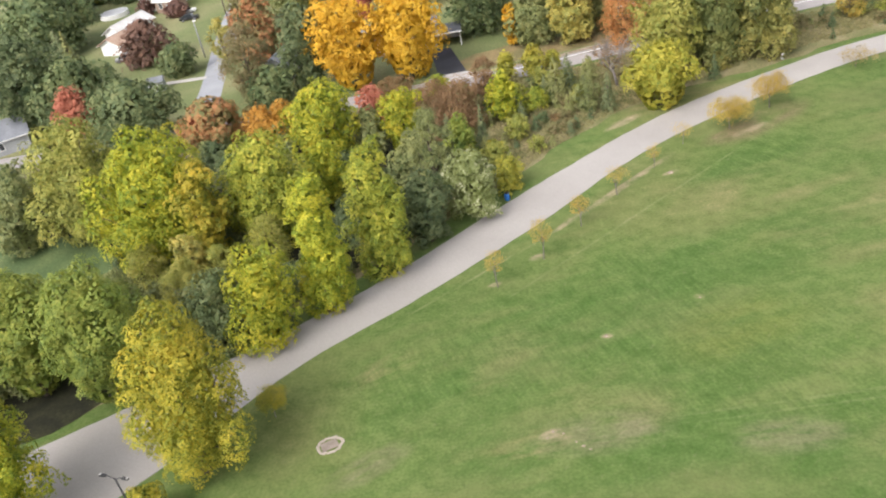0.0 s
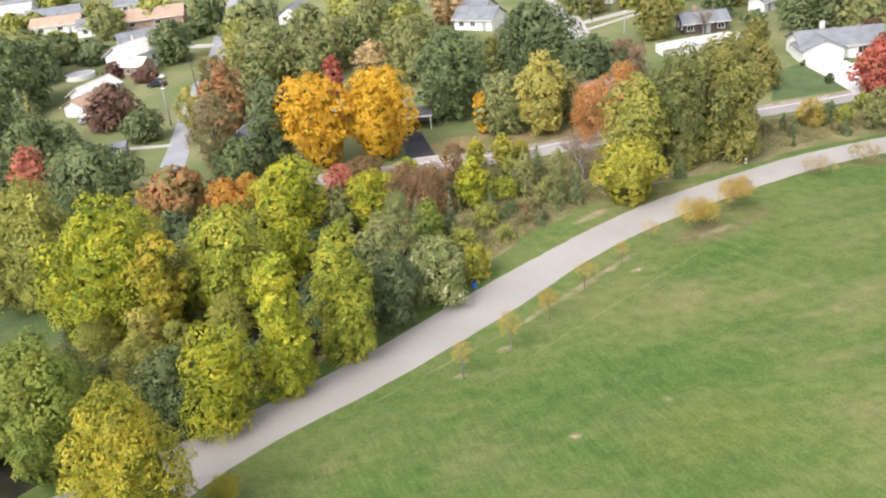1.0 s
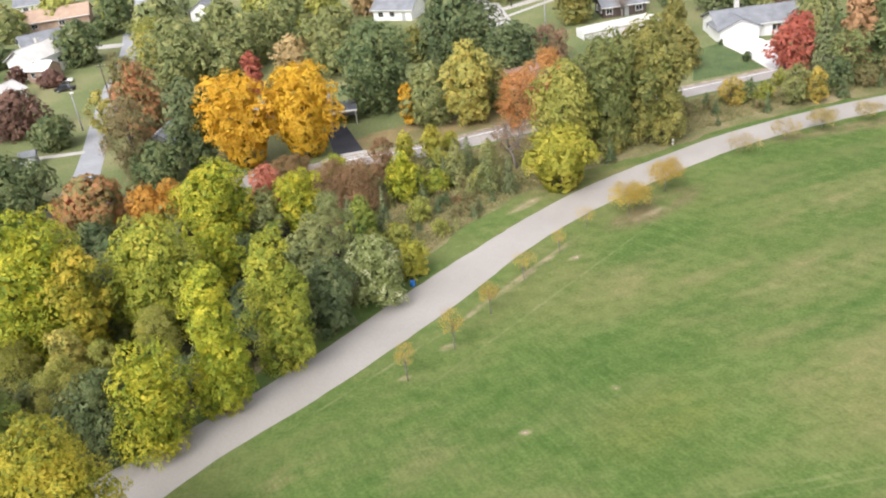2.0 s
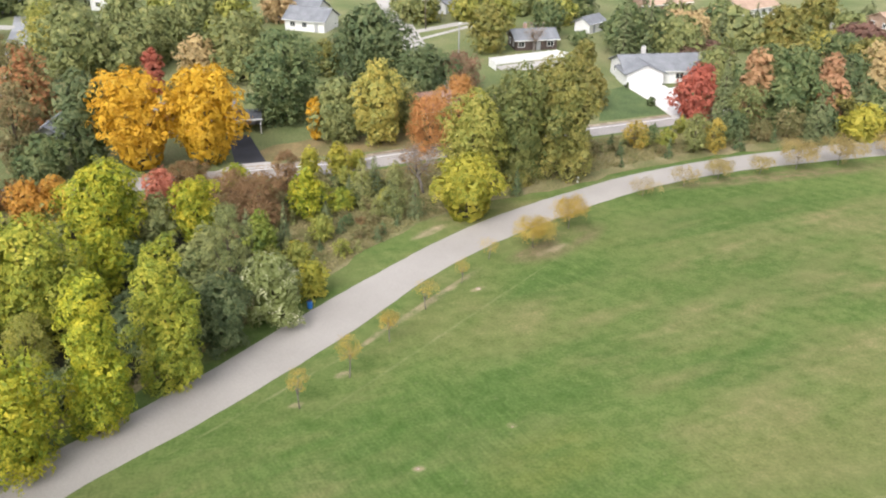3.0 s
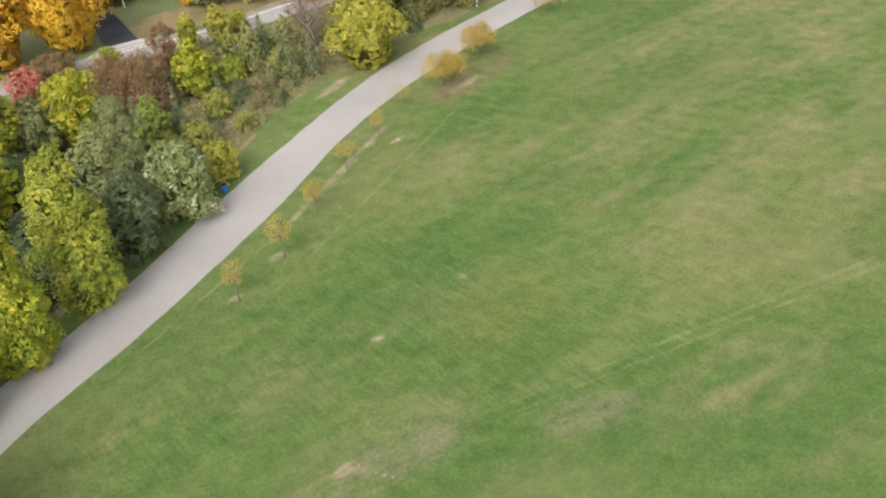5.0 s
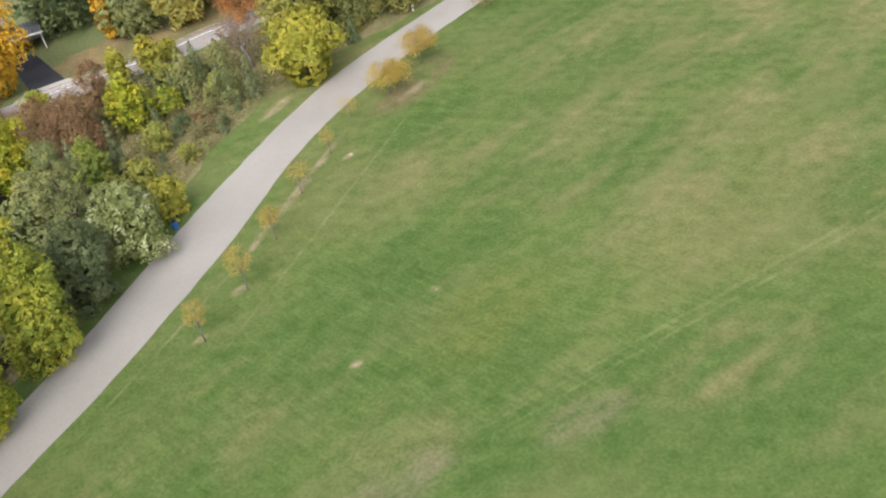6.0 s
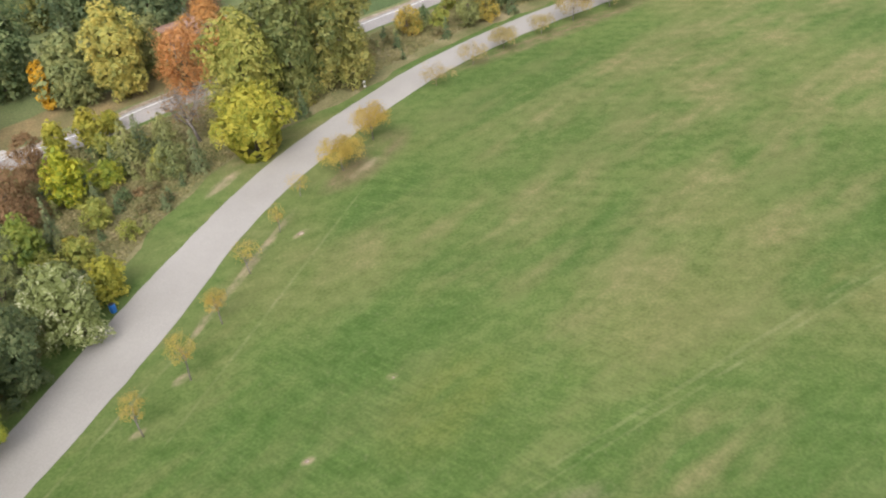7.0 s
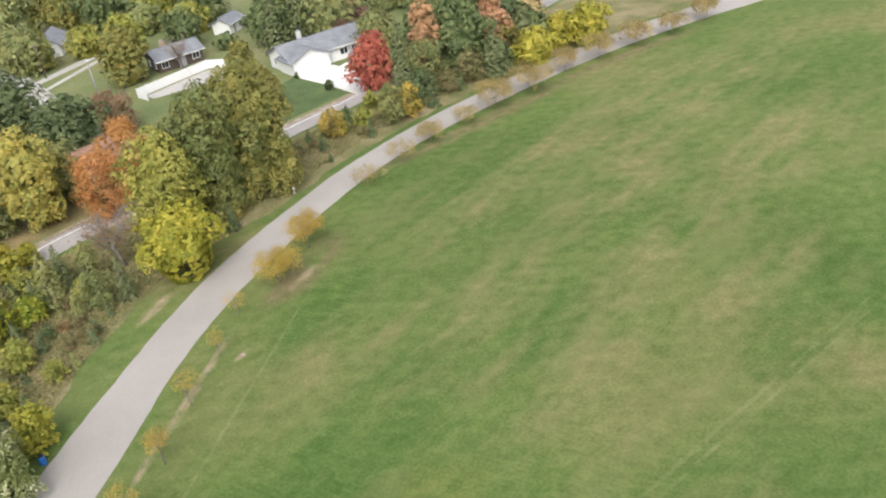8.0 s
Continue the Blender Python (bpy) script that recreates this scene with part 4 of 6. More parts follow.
# ---- fence, poles and small street things ----
def fence_run(points, height=1.8):
    ob = thing("fence", points[0][0], points[0][1], 0, "white board fence round the patio", "fence")
    ox, oy = points[0]
    for (x0, y0), (x1, y1) in zip(points, points[1:]):
        n = max(1, round(math.dist((x0, y0), (x1, y1)) / 2.2))
        a = math.atan2(y1 - y0, x1 - x0)
        step = math.dist((x0, y0), (x1, y1)) / n
        for i in range(n):
            px, py = x0 + (x1 - x0) * i / n - ox, y0 + (y1 - y0) * i / n - oy
            p = box_part("post", (-0.07, 0.07, -0.07, 0.07, 0, height + 0.12), WHITE, ob)
            p.matrix_basis = pose(px, py, 0, 0, 0, math.degrees(a))
            bm = bmesh.new()
            for k in range(12):
                u = 0.09 + (step - 0.18) * k / 12
                add_box(bm, u, u + (step - 0.18) / 12 - 0.012, -0.012, 0.012, 0.08, height)
            add_box(bm, 0.07, step - 0.07, -0.03, 0.03, height - 0.1, height)
            add_box(bm, 0.07, step - 0.07, -0.03, 0.03, 0.12, 0.22)
            q = part("panel", bm, WHITE, ob)
            q.matrix_basis = pose(px, py, 0, 0, 0, math.degrees(a))
    return ob


fence_run([(64.4, 171.2), (63.8, 174.9), (72.0, 177.3), (79.6, 179.2), (82.2, 176.0)])


def utility_pole(x, y, h, label, lamp=False, arm=0.0):
    ob = thing("utility_pole", x, y, 0, label, "pole")
    mesh_part("pole", *tube([(0, 0, -0.2), (0, 0, h * 0.5), (0, 0, h)], [0.16, 0.14, 0.10], 10), BARK if not lamp else METAL, ob, smooth=True)
    if arm:
        box_part("crossarm", (-arm, arm, -0.06, 0.06, h - 0.7, h - 0.55), BARK, ob)
        for k in (-0.9, -0.4, 0.4, 0.9):
            box_part("insulator", (k * arm - 0.05, k * arm + 0.05, -0.05, 0.05, h - 0.55, h - 0.38), WHITE, ob, bevel=0.02)
    if lamp:
        box_part("lamp_head", (-0.18, 0.55, -0.16, 0.16, h - 0.05, h + 0.16), WHITE, ob, "pale lamp head", 0.05)
    return ob


utility_pole(-34.4, 156.5, 7.4, "grey street lamp post on the lawn", lamp=True)
utility_pole(-33.0, 172.0, 8.5, "bare wooden utility pole beside the street", arm=0.9)
utility_pole(58.3, 180.5, 7.8, "pale street lamp post beside the lawn", lamp=True)
utility_pole(55.3, 209.1, 7.5, "leaning wooden utility pole beside the street", arm=0.8)
utility_pole(110.2, 186.0, 12.0, "tall pale wooden utility pole behind trees", arm=0.9)

lamp = thing("street_lamp", -3.9, 37.1, 0, "dark twin-armed street lamp beside the drive", "lamp", turn=-16)
mesh_part("post", *tube([(0, 0, -0.2), (0, 0, 4), (0, 0, 7.9)], [0.11, 0.09, 0.06], 10), DARK_METAL, lamp, smooth=True)
box_part("base_plate", (-0.22, 0.22, -0.22, 0.22, 0, 0.05), DARK_METAL, lamp, bevel=0.01)
for s in (-1, 1):
    mesh_part("arm", *tube([(0, 0, 7.7), (s * 0.45, 0, 7.98), (s * 0.85, 0, 8.0)], [0.045, 0.04, 0.035], 7), DARK_METAL, lamp, smooth=True)
    head = box_part("lamp_head", (s * 0.98 - 0.28, s * 0.98 + 0.28, -0.13, 0.13, 7.93, 8.08), DARK_METAL, lamp, "flat lamp head with pale end", 0.04)
    box_part("lens", (s * 1.18 - 0.08, s * 1.18 + 0.08, -0.10, 0.10, 8.075, 8.10), CONCRETE, head, "pale glass lens")

barrel = thing("litter_barrel", 24.0, 83.0, 0, "blue plastic litter barrel beside the drive", "litter bin")
prof = [(0.0, 0.27), (0.12, 0.30), (0.30, 0.29), (0.32, 0.31), (0.60, 0.31), (0.62, 0.29), (0.86, 0.30), (0.90, 0.28)]
mesh_part("body", *tube([(0, 0, z) for z, _ in prof], [r for _, r in prof], 18), BLUE, barrel)
mesh_part("liner", *tube([(0, 0, 0.89), (0, 0, 0.93)], [0.285, 0.25], 18), DARK_METAL, barrel, "dark bag liner")

hyd = thing("fire_hydrant", 63.5, 112.3, 0, "white fire hydrant on the grass verge", "hydrant")
prof = [(0.0, 0.20), (0.06, 0.20), (0.07, 0.13), (0.55, 0.13), (0.57, 0.19), (0.62, 0.19), (0.63, 0.15), (0.80, 0.11), (0.86, 0.04)]
mesh_part("body", *tube([(0, 0, z) for z, _ in prof], [r for _, r in prof], 14), WHITE, hyd)
for a in (0, 120, 240):
    c, s_ = math.cos(radians(a)), math.sin(radians(a))
    mesh_part("outlet", *tube([(0.1 * c, 0.1 * s_, 0.44), (0.24 * c, 0.24 * s_, 0.44)], [0.075, 0.085], 10), METAL, hyd, "grey outlet cap")

pad = thing("stone_pad", 8.3, 46.2, 0, "grey slab ringed with pale broken stones in grass", "stone", turn=24)
bm = bmesh.new()
add_box(bm, -0.72, 0.72, -0.5, 0.5, -0.04, 0.06, 0.03)
part("slab", bm, SLAB, pad, "brown-grey weathered slab")
rs = random.Random(12)
for i in range(30):
    a = 2 * math.pi * i / 30
    rx, ry = 1.08 + rs.uniform(-0.1, 0.14), 0.80 + rs.uniform(-0.08, 0.12)
    bm = bmesh.new()
    add_box(bm, -0.16, 0.16, -0.11, 0.11, -0.03, rs.uniform(0.06, 0.12), 0.035)
    st = part("stone", bm, STONE, pad)
    st.matrix_basis = pose(math.cos(a) * rx, math.sin(a) * ry, 0, rs.uniform(-8, 8), rs.uniform(-8, 8), math.degrees(a) + 90 + rs.uniform(-20, 20))

grill = thing("barbecue_grill", -26.9, 79.2, 0, "small dark park grill on the clearing lawn", "grill", turn=30)
box_part("firebox", (-0.45, 0.45, -0.35, 0.35, 0.55, 1.0), DARK_METAL, grill, bevel=0.05)
mesh_part("post", *tube([(0, 0, 0), (0, 0, 0.56)], [0.08, 0.07], 10), DARK_METAL, grill)
box_part("grate", (-0.4, 0.4, -0.3, 0.3, 1.0, 1.03), DARK_METAL, grill, "black steel grate")

rock = thing("pale_rock", 42.9, 84.2, 0, "pale flat rock lying in the grass", "stone")
bm = bmesh.new()
bmesh.ops.create_icosphere(bm, subdivisions=2, radius=0.5)
for v in bm.verts:
    v.co = Vector((v.co.x * 0.7, v.co.y * 0.42, v.co.z * 0.3 + 0.05)) * (1 + 0.22 * noise.noise(v.co * 2.3))
part("rock", bm, SOIL, rock)
rr = random.Random(5)
for px, py, size in ((26.6, 45.2, 0.5), (26.1, 44.6, 0.35), (27.4, 44.9, 0.4), (28.8, 43.4, 0.5), (28.3, 43.9, 0.3), (29.3, 43.0, 0.35), (32.1, 56.2, 0.55), (41.1, 60.2, 0.4)):
    scrap = copy_thing(rock, pose(px, py, 0, 0, 0, rr.uniform(0, 180)) @ Matrix.Scale(size, 4))
    tagged(scrap, "small pale stone lying in the meadow", "stone", "stones in the meadow")


def car(x, y, turn, paint, label):
    ob = thing("car", x, y, 0, label, "car", turn=turn)
    bm = bmesh.new()
    add_box(bm, -2.2, 2.2, -0.88, 0.88, 0.32, 0.86, 0.12)
    part("body", bm, paint, ob)
    bm = bmesh.new()
    r = bmesh.ops.create_cube(bm, size=1.0, matrix=Matrix.LocRotScale((-0.2, 0, 1.12), None, (2.5, 1.55, 0.56)))
    for v in r["verts"]:
        if v.co.z > 1.1:
            v.co.x, v.co.y = -0.2 + (v.co.x + 0.2) * 0.66, v.co.y * 0.84
    part("cabin", bm, GLASS, ob, "dark glass cabin")
    box_part("roof", (-0.98, 0.58, -0.62, 0.62, 1.39, 1.44), paint, ob, bevel=0.02)
    for wx in (-1.35, 1.35):
        for wy in (-0.86, 0.86):
            w = mesh_part("wheel", *tube([(wx, wy - 0.1, 0.33), (wx, wy + 0.1, 0.33)], [0.33, 0.33], 16), DARK_METAL, ob, "black tyre")
            mesh_part("rim", *tube([(wx, wy - 0.105, 0.33), (wx, wy + 0.105, 0.33)], [0.2, 0.2], 12), METAL, w)
    return ob


car(-53.6, 163.2, 15, METAL, "silver car parked beside the pale-roofed house")
car(-49.6, 193.5, 8, WHITE, "white car parked beside the white house")
car(-47.0, 187.0, 6, DARK_METAL, "dark car parked on the yard")

car(163.1, 217.6, 25, METAL, "silver car parked on a far driveway")

pool = thing("garden_pool", -71.5, 202.5, 0, "round pool with a pale grey cover", "pool")
mesh_part("wall", *tube([(0, 0, 0), (0, 0, 1.1)], [3.6, 3.6], 28), WHITE, pool)
mesh_part("cover", *tube([(0, 0, 1.1), (0, 0, 1.16)], [3.5, 3.3], 28), GREY_SIDING, pool)

shed = thing("garden_shed", -38.9, 141.2, 0, "small grey garden shed beside the footpath", "shed", turn=10)
box_part("wall", (-1.3, 1.3, -1.1, 1.1, 0, 2.0), GREY_SIDING, shed, bevel=0.02)
mesh_part("roof", [(-1.5, -1.35, 1.95), (1.5, -1.35, 1.95), (1.5, 1.35, 1.95), (-1.5, 1.35, 1.95), (-1.5, 0, 2.7), (1.5, 0, 2.7)], [(0, 1, 5, 4), (2, 3, 4, 5), (1, 2, 5), (3, 0, 4), (3, 2, 1, 0)], SHINGLE, shed)
box_part("door", (-0.45, 0.45, -1.14, -1.08, 0, 1.85), WHITE, shed)


# ---- thicket between the drive and the road ----
def inside(x, y, poly):
    hit = False
    for (x0, y0), (x1, y1) in zip(poly, poly[1:] + poly[:1]):
        if (y0 > y) != (y1 > y) and x < (x1 - x0) * (y - y0) / (y1 - y0) + x0:
            hit = not hit
    return hit


def thicket(poly, count, kinds, seed, gap, clear=()):
    """Shrubs and young trees that fill a stretch of the plan."""
    rnd = random.Random(seed)
    xs, ys = [p[0] for p in poly], [p[1] for p in poly]
    put = []
    for _ in range(count * 60):
        if len(put) == count:
            break
        x, y = rnd.uniform(min(xs), max(xs)), rnd.uniform(min(ys), max(ys))
        if not inside(x, y, poly) or (clear and inside(x, y, clear)) or any(math.dist((x, y), q) < gap for q in put):
            continue
        put.append((x, y))
        shape, leaves, label, name, category, group, h0, h1, wide = rnd.choice(kinds)
        h = rnd.uniform(h0, h1)
        tree(round(x, 1), round(y, 1), h, h * wide * rnd.uniform(0.85, 1.2), shape, leaves, label, name, category, group)


YOUNG = [
    ("cone", "spruce", "young green spruce in the rough grass", "spruce_tree", "tree", "young spruces in the thicket", 1.6, 3.6, 0.40),
    ("cone", "bluespruce", "young grey-green spruce in the rough grass", "spruce_tree", "tree", "young spruces in the thicket", 1.6, 3.8, 0.40),
    ("cone", "dark", "small dark spruce in the rough grass", "spruce_tree", "tree", "young spruces in the thicket", 1.4, 2.8, 0.45),
    ("airy", "midgreen", "loose green shrub in the rough grass", "shrub", "shrub", "shrubs in the thicket", 1.0, 2.6, 0.7),
    ("airy", "green", "fuzzy green shrub in the rough grass", "shrub", "shrub", "shrubs in the thicket", 1.2, 2.8, 0.7),
    ("airy", "weed", "dry brown-green shrub in the rough grass", "shrub", "shrub", "shrubs in the thicket", 0.9, 2.2, 0.8),
    ("airy", "brown", "brown thinning shrub in the rough grass", "shrub", "shrub", "shrubs in the thicket", 0.8, 1.8, 0.8),
    ("airy", "russet", "bronze-green shrub in the rough grass", "shrub", "shrub", "shrubs in the thicket", 0.9, 2.0, 0.8),
    ("egg", "palegreen", "slender pale green young tree in the rough grass", "small_tree", "tree", "young trees in the thicket", 1.8, 3.6, 0.4),
]
UNDER = [
    ("bush", "green", "green understorey shrub below the maples", "shrub", "shrub", "understorey of the grove", 2.2, 4.5, 0.65),
    ("bush", "midgreen", "pale green understorey shrub below the maples", "shrub", "shrub", "understorey of the grove", 2.0, 5.0, 0.6),
    ("bush", "dark", "dark understorey shrub below the maples", "shrub", "shrub", "understorey of the grove", 2.0, 4.0, 0.65),
]
GLADE = [(21, 91), (27, 92), (32, 96.5), (31, 103), (24, 104.5), (20, 99)]  # open dry grass in the thicket
thicket([(22, 88), (31, 95.5), (36, 101), (40, 108), (38, 117), (14, 116), (14, 100)], 96, YOUNG, 3, 1.25, GLADE)
thicket(GLADE, 11, YOUNG, 9, 1.9)
thicket([(60, 115.5), (72, 120), (88, 123), (104, 125.5), (104, 131), (86, 130), (64, 124)], 34, YOUNG, 5, 1.7)
thicket([(-40, 62), (-22, 56), (-5, 64), (12, 77), (20, 88), (12, 104), (-10, 112), (-40, 108)], 70, UNDER, 8, 3.0, CLEARING)
EDGE = [(*k[:2], k[2].replace("below the maples", "at the edge of the maples"), *k[3:6], k[6] * 0.7, k[7] * 0.7, k[8]) for k in UNDER]
thicket([(-9, 60), (4, 69.5), (12, 77.5), (17, 84), (13, 86), (5, 77), (-3, 70), (-12, 64)], 18, EDGE, 15, 1.8)


def bare_tree(x, y, h, r, label, seed, lean=(0.0, 0.0), leaves=None, dense=0.0):
    """A nearly leafless tree: forked trunk, boughs and fine twigs, with a few leaves left."""
    rng = np.random.default_rng(seed)
    ob = thing("bare_tree", x, y, 0, label, "tree")
    tips = []
    top = Vector((lean[0] * h, lean[1] * h, 0.45 * h))
    mesh_part("trunk", *tube([(0, 0, -0.1), tuple(top * 0.5 + Vector((0.1, 0, 0))), tuple(top)], [0.028 * h, 0.022 * h, 0.016 * h]), GREY_BARK, ob, smooth=True)
    for i in range(8):
        a = i * 2.4 + rng.uniform(-0.4, 0.4)
        start = top * rng.uniform(0.55, 1.0)
        end = start + Vector((math.cos(a) * r * rng.uniform(0.5, 0.95), math.sin(a) * r * rng.uniform(0.5, 0.95), h * rng.uniform(0.28, 0.54)))
        mid = start.lerp(end, 0.5) + Vector((0, 0, -0.04 * h))
        bough = mesh_part("bough", *tube([tuple(start), tuple(mid), tuple(end)], [0.013 * h, 0.009 * h, 0.003 * h], 5), GREY_BARK, ob, smooth=True)
        twigs = []
        for k in range(16):
            u = rng.uniform(0.3, 1.0)
            s = start.lerp(mid, u * 2) if u < 0.5 else mid.lerp(end, u * 2 - 1)
            d = Vector(rng.normal(0, 1, 3)) + Vector((math.cos(a), math.sin(a), 0.9))
            e1 = s + d.normalized() * r * rng.uniform(0.2, 0.5)
            twigs.append(tube([tuple(s), tuple(e1)], [0.0035 * h, 0.0016 * h], 3))
            for _ in range(4):
                e2 = s.lerp(e1, rng.uniform(0.4, 1)) + Vector(rng.normal(0, 0.16 * r, 3))
                twigs.append(tube([tuple(s.lerp(e1, 0.5)), tuple(e2)], [0.002 * h, 0.001 * h], 3))
                tips.append(tuple(e2))
        mesh_part("spray", *joined(*twigs), GREY_BARK, bough)
    if leaves:
        n = int(len(tips) * dense)
        spots = np.array(tips)[rng.integers(0, len(tips), n)] + rng.normal(0, 0.08 * r, (n, 3))
        leaf_mesh("foliage", spots, np.tile((0.0, -0.2, 0.8), (n, 1)), 0.26, rng, LEAF[leaves], ob)
    return ob


bare_tree(40.6, 111.7, 8.2, 3.0, "grey nearly leafless tree in the rough grass", 4, (-0.12, 0.05), "brown", 1.2)
bare_tree(46.1, 113.7, 6.5, 2.8, "grey twiggy tree with a few pale leaves", 9, (0.05, 0.0), "silver", 0.7)

# ---- weeds along the verge ----
def weeds(poly, count, seed):
    rng = np.random.default_rng(seed)
    xs, ys = [p[0] for p in poly], [p[1] for p in poly]
    spots = []
    while len(spots) < count:
        x, y = rng.uniform(min(xs), max(xs)), rng.uniform(min(ys), max(ys))
        if inside(x, y, poly):
            spots.append((x, y, rng.uniform(0.06, 0.45) * (0.6 + 0.8 * noise.noise(Vector((x * 0.3, y * 0.3, 0))))))
    spots = np.array(spots)
    holder = leaf_mesh("weeds", spots, np.tile((0.2, -0.4, 0.6), (count, 1)), 0.34, rng, LEAF["weed"], None)
    return tagged(holder, "tall dry weeds and rough grass on the verge", "weeds", kind="stuff")


def tufts(poly, count, seed):
    """Grass tufts standing out of the mown meadow."""
    rng = np.random.default_rng(seed)
    xs, ys = [p[0] for p in poly], [p[1] for p in poly]
    spots = []
    while len(spots) < count:
        x, y = rng.uniform(min(xs), max(xs)), rng.uniform(min(ys), max(ys))
        if noise.noise(Vector((x * 0.35, y * 0.35, 3))) + rng.uniform(-0.5, 0.5) > 0 and inside(x, y, poly):
            spots.append((x, y, 0.05))
    spots = np.array(spots)
    holder = leaf_mesh("grass_tufts", spots, np.tile((0.0, 0.0, 2.2), (count, 1)), 0.2, rng, GRASS, None)
    return tagged(holder, "loose tufts of green grass in the meadow", "grass", kind="stuff")


tufts([(-4, 40), (6, 54), (17, 65), (29, 76), (38.5, 85), (47.5, 92), (57, 97), (68, 102), (92, 108), (110, 100), (100, 60), (75, 30), (40, 24), (10, 30)], 42000, 6)
weeds([(7, 71), (9, 71.8), (21.5, 85), (30, 94.5), (38, 102), (48, 108), (60, 113.5), (86, 121.5), (101, 124), (101, 130), (73, 129), (39.5, 121.5), (12.4, 118), (4, 112), (15, 92)], 30000, 2)

# ---- trees ----
# Added dark shrubs that stand in for the deep shade below the crowns.
for sx, sy, sh in ((-14.6, 58.8, 2.4), (-10.6, 58.6, 3.4), (-19.0, 61.5, 5.0)):
    tree(sx, sy, sh, 2.3, "bush", "dark", "dark understorey shrub below the maples", "shrub", "shrub", "understorey of the grove")
tree(-2.0, 44.8, 17.2, 4.5, "egg", "honey", "tall full maple with olive and yellow leaves beside the drive", "maple_tree", "tree", lean=0.07)
tree(-4.7, 39.4, 4.2, 1.9, "bush", "honey", "low golden olive shrub beside the street lamp", "shrub", "shrub")
tree(-17.3, 40.2, 15.8, 4.3, "egg", "yellowgreen", "full maple turning yellow beside the drive", "maple_tree", "tree", lean=0.08)
tree(-13.6, 55.0, 15.2, 5.2, "shade", "leafgreen", "broad tree with moss-green crown", lean=0.08)
tree(-25.7, 60.8, 9.7, 3.1, "round", "green", "broad tree with mid-green crown")
tree(-15.2, 64.4, 8.6, 2.3, "round", "midgreen", "young tree with dull green crown")
tree(0.2, 61.1, 11.0, 3.4, "column", "yellowgreen", "columnar maple with yellow-green leaves beside the drive", "maple_tree", "tree", "columnar maples along the drive", lean=0.08)
tree(-4.5, 61.1, 9.1, 3.4, "round", "green", "broad tree with mid-green crown", lean=0.08)
tree(5.4, 65.2, 15.5, 2.5, "column", "yellowgreen", "columnar maple with yellow-green leaves beside the drive", "maple_tree", "tree", "columnar maples along the drive", lean=0.08)
tree(10.6, 71.2, 15.2, 3.0, "column", "lime", "tall columnar maple with light yellow-green leaves", "maple_tree", "tree", "columnar maples along the drive", lean=0.08)
tree(15.4, 76.2, 9.0, 3.0, "bush", "dark", "dense dark green evergreen shrub beside the drive", "shrub", "shrub")
tree(20.3, 80.9, 8.3, 3.4, "bush", "silver", "silvery green tree with pale leaf backs", "silver_tree", "tree")
tree(24.5, 85.5, 4.5, 1.8, "bush", "yellow", "bright yellow autumn shrub", "shrub", "shrub", "yellow shrubs")
tree(-16.0, 78.3, 17.3, 6.7, "round", "yellowgreen", "broad maple with yellow-green crown", "maple_tree", "tree", "yellow-green maples in the grove", lean=0.08)
tree(-9.6, 75.7, 14.2, 3.2, "round", "honey", "maple with amber and olive crown", "maple_tree", "tree", lean=0.08)
tree(-3.8, 80.3, 14.3, 5.6, "round", "lime", "broad maple with light green crown", "maple_tree", "tree", "yellow-green maples in the grove", lean=0.08)
tree(1.6, 88.3, 8.7, 2.9, "round", "yellowgreen", "broad maple with yellow-green crown", "maple_tree", "tree", "yellow-green maples in the grove", lean=0.08)
tree(0.3, 97.9, 12.8, 5.1, "round", "yellowgreen", "broad maple with yellow-green crown", "maple_tree", "tree", "yellow-green maples in the grove", lean=0.08)
tree(-28.8, 87.0, 17.2, 6.3, "round", "palegreen", "large far tree with haze-paled green crown", lean=0.08)
tree(-38.2, 87.2, 12.3, 4.8, "round", "midgreen", "young tree with dull green crown", lean=0.08)
tree(-45.8, 122.2, 9.3, 3.3, "round", "coral", "small tree with coral-red autumn crown", "maple_tree", "tree")
tree(-47.1, 125.7, 8.2, 3.4, "round", "coral", "small tree with coral-red autumn crown", "maple_tree", "tree")
tree(-33.0, 115.7, 10.7, 8.1, "round", "green", "broad tree with dark crown")
tree(-47.6, 129.4, 11.9, 7.4, "round", "green", "broad tree with mid-green crown")
tree(-56.6, 130.1, 17.4, 7.3, "round", "dark", "dense tree with dark green crown")
tree(-65.1, 160.8, 9.7, 3.5, "cone", "spruce", "dark green conical spruce among autumn trees", "spruce_tree", "tree", "spruces")
# Most crowns beyond y 170 use paler leaves: distance haze put into the colour.
tree(-75.6, 177.5, 16.0, 11.3, "round", "green", "dense tree with dark green crown")
tree(-19.9, 113.4, 5.8, 6.7, "round", "redgreen", "tree half turned from green to red")
tree(-10.2, 107.8, 7.0, 2.8, "round", "amber", "small maple with bright amber crown", "maple_tree", "tree")
tree(-21.9, 112.9, 5.7, 2.2, "round", "coral", "small tree with coral-red autumn crown", "maple_tree", "tree")
tree(-9.6, 70.7, 8.1, 2.0, "round", "straw", "small tree with pale amber leaves", "small_tree", "tree")
tree(-14.9, 71.3, 7.1, 2.7, "airy", "palegreen", "slender young tree with pale feathery leaves", "small_tree", "tree")
tree(-2.0, 74.6, 7.0, 2.2, "airy", "palegreen", "slender young tree with pale feathery leaves", "small_tree", "tree")
tree(-7.9, 79.4, 3.9, 1.6, "round", "midgreen", "young tree with dull green crown")
tree(12.9, 92.5, 6.6, 1.9, "egg", "midgreen", "young tree with dull green crown")
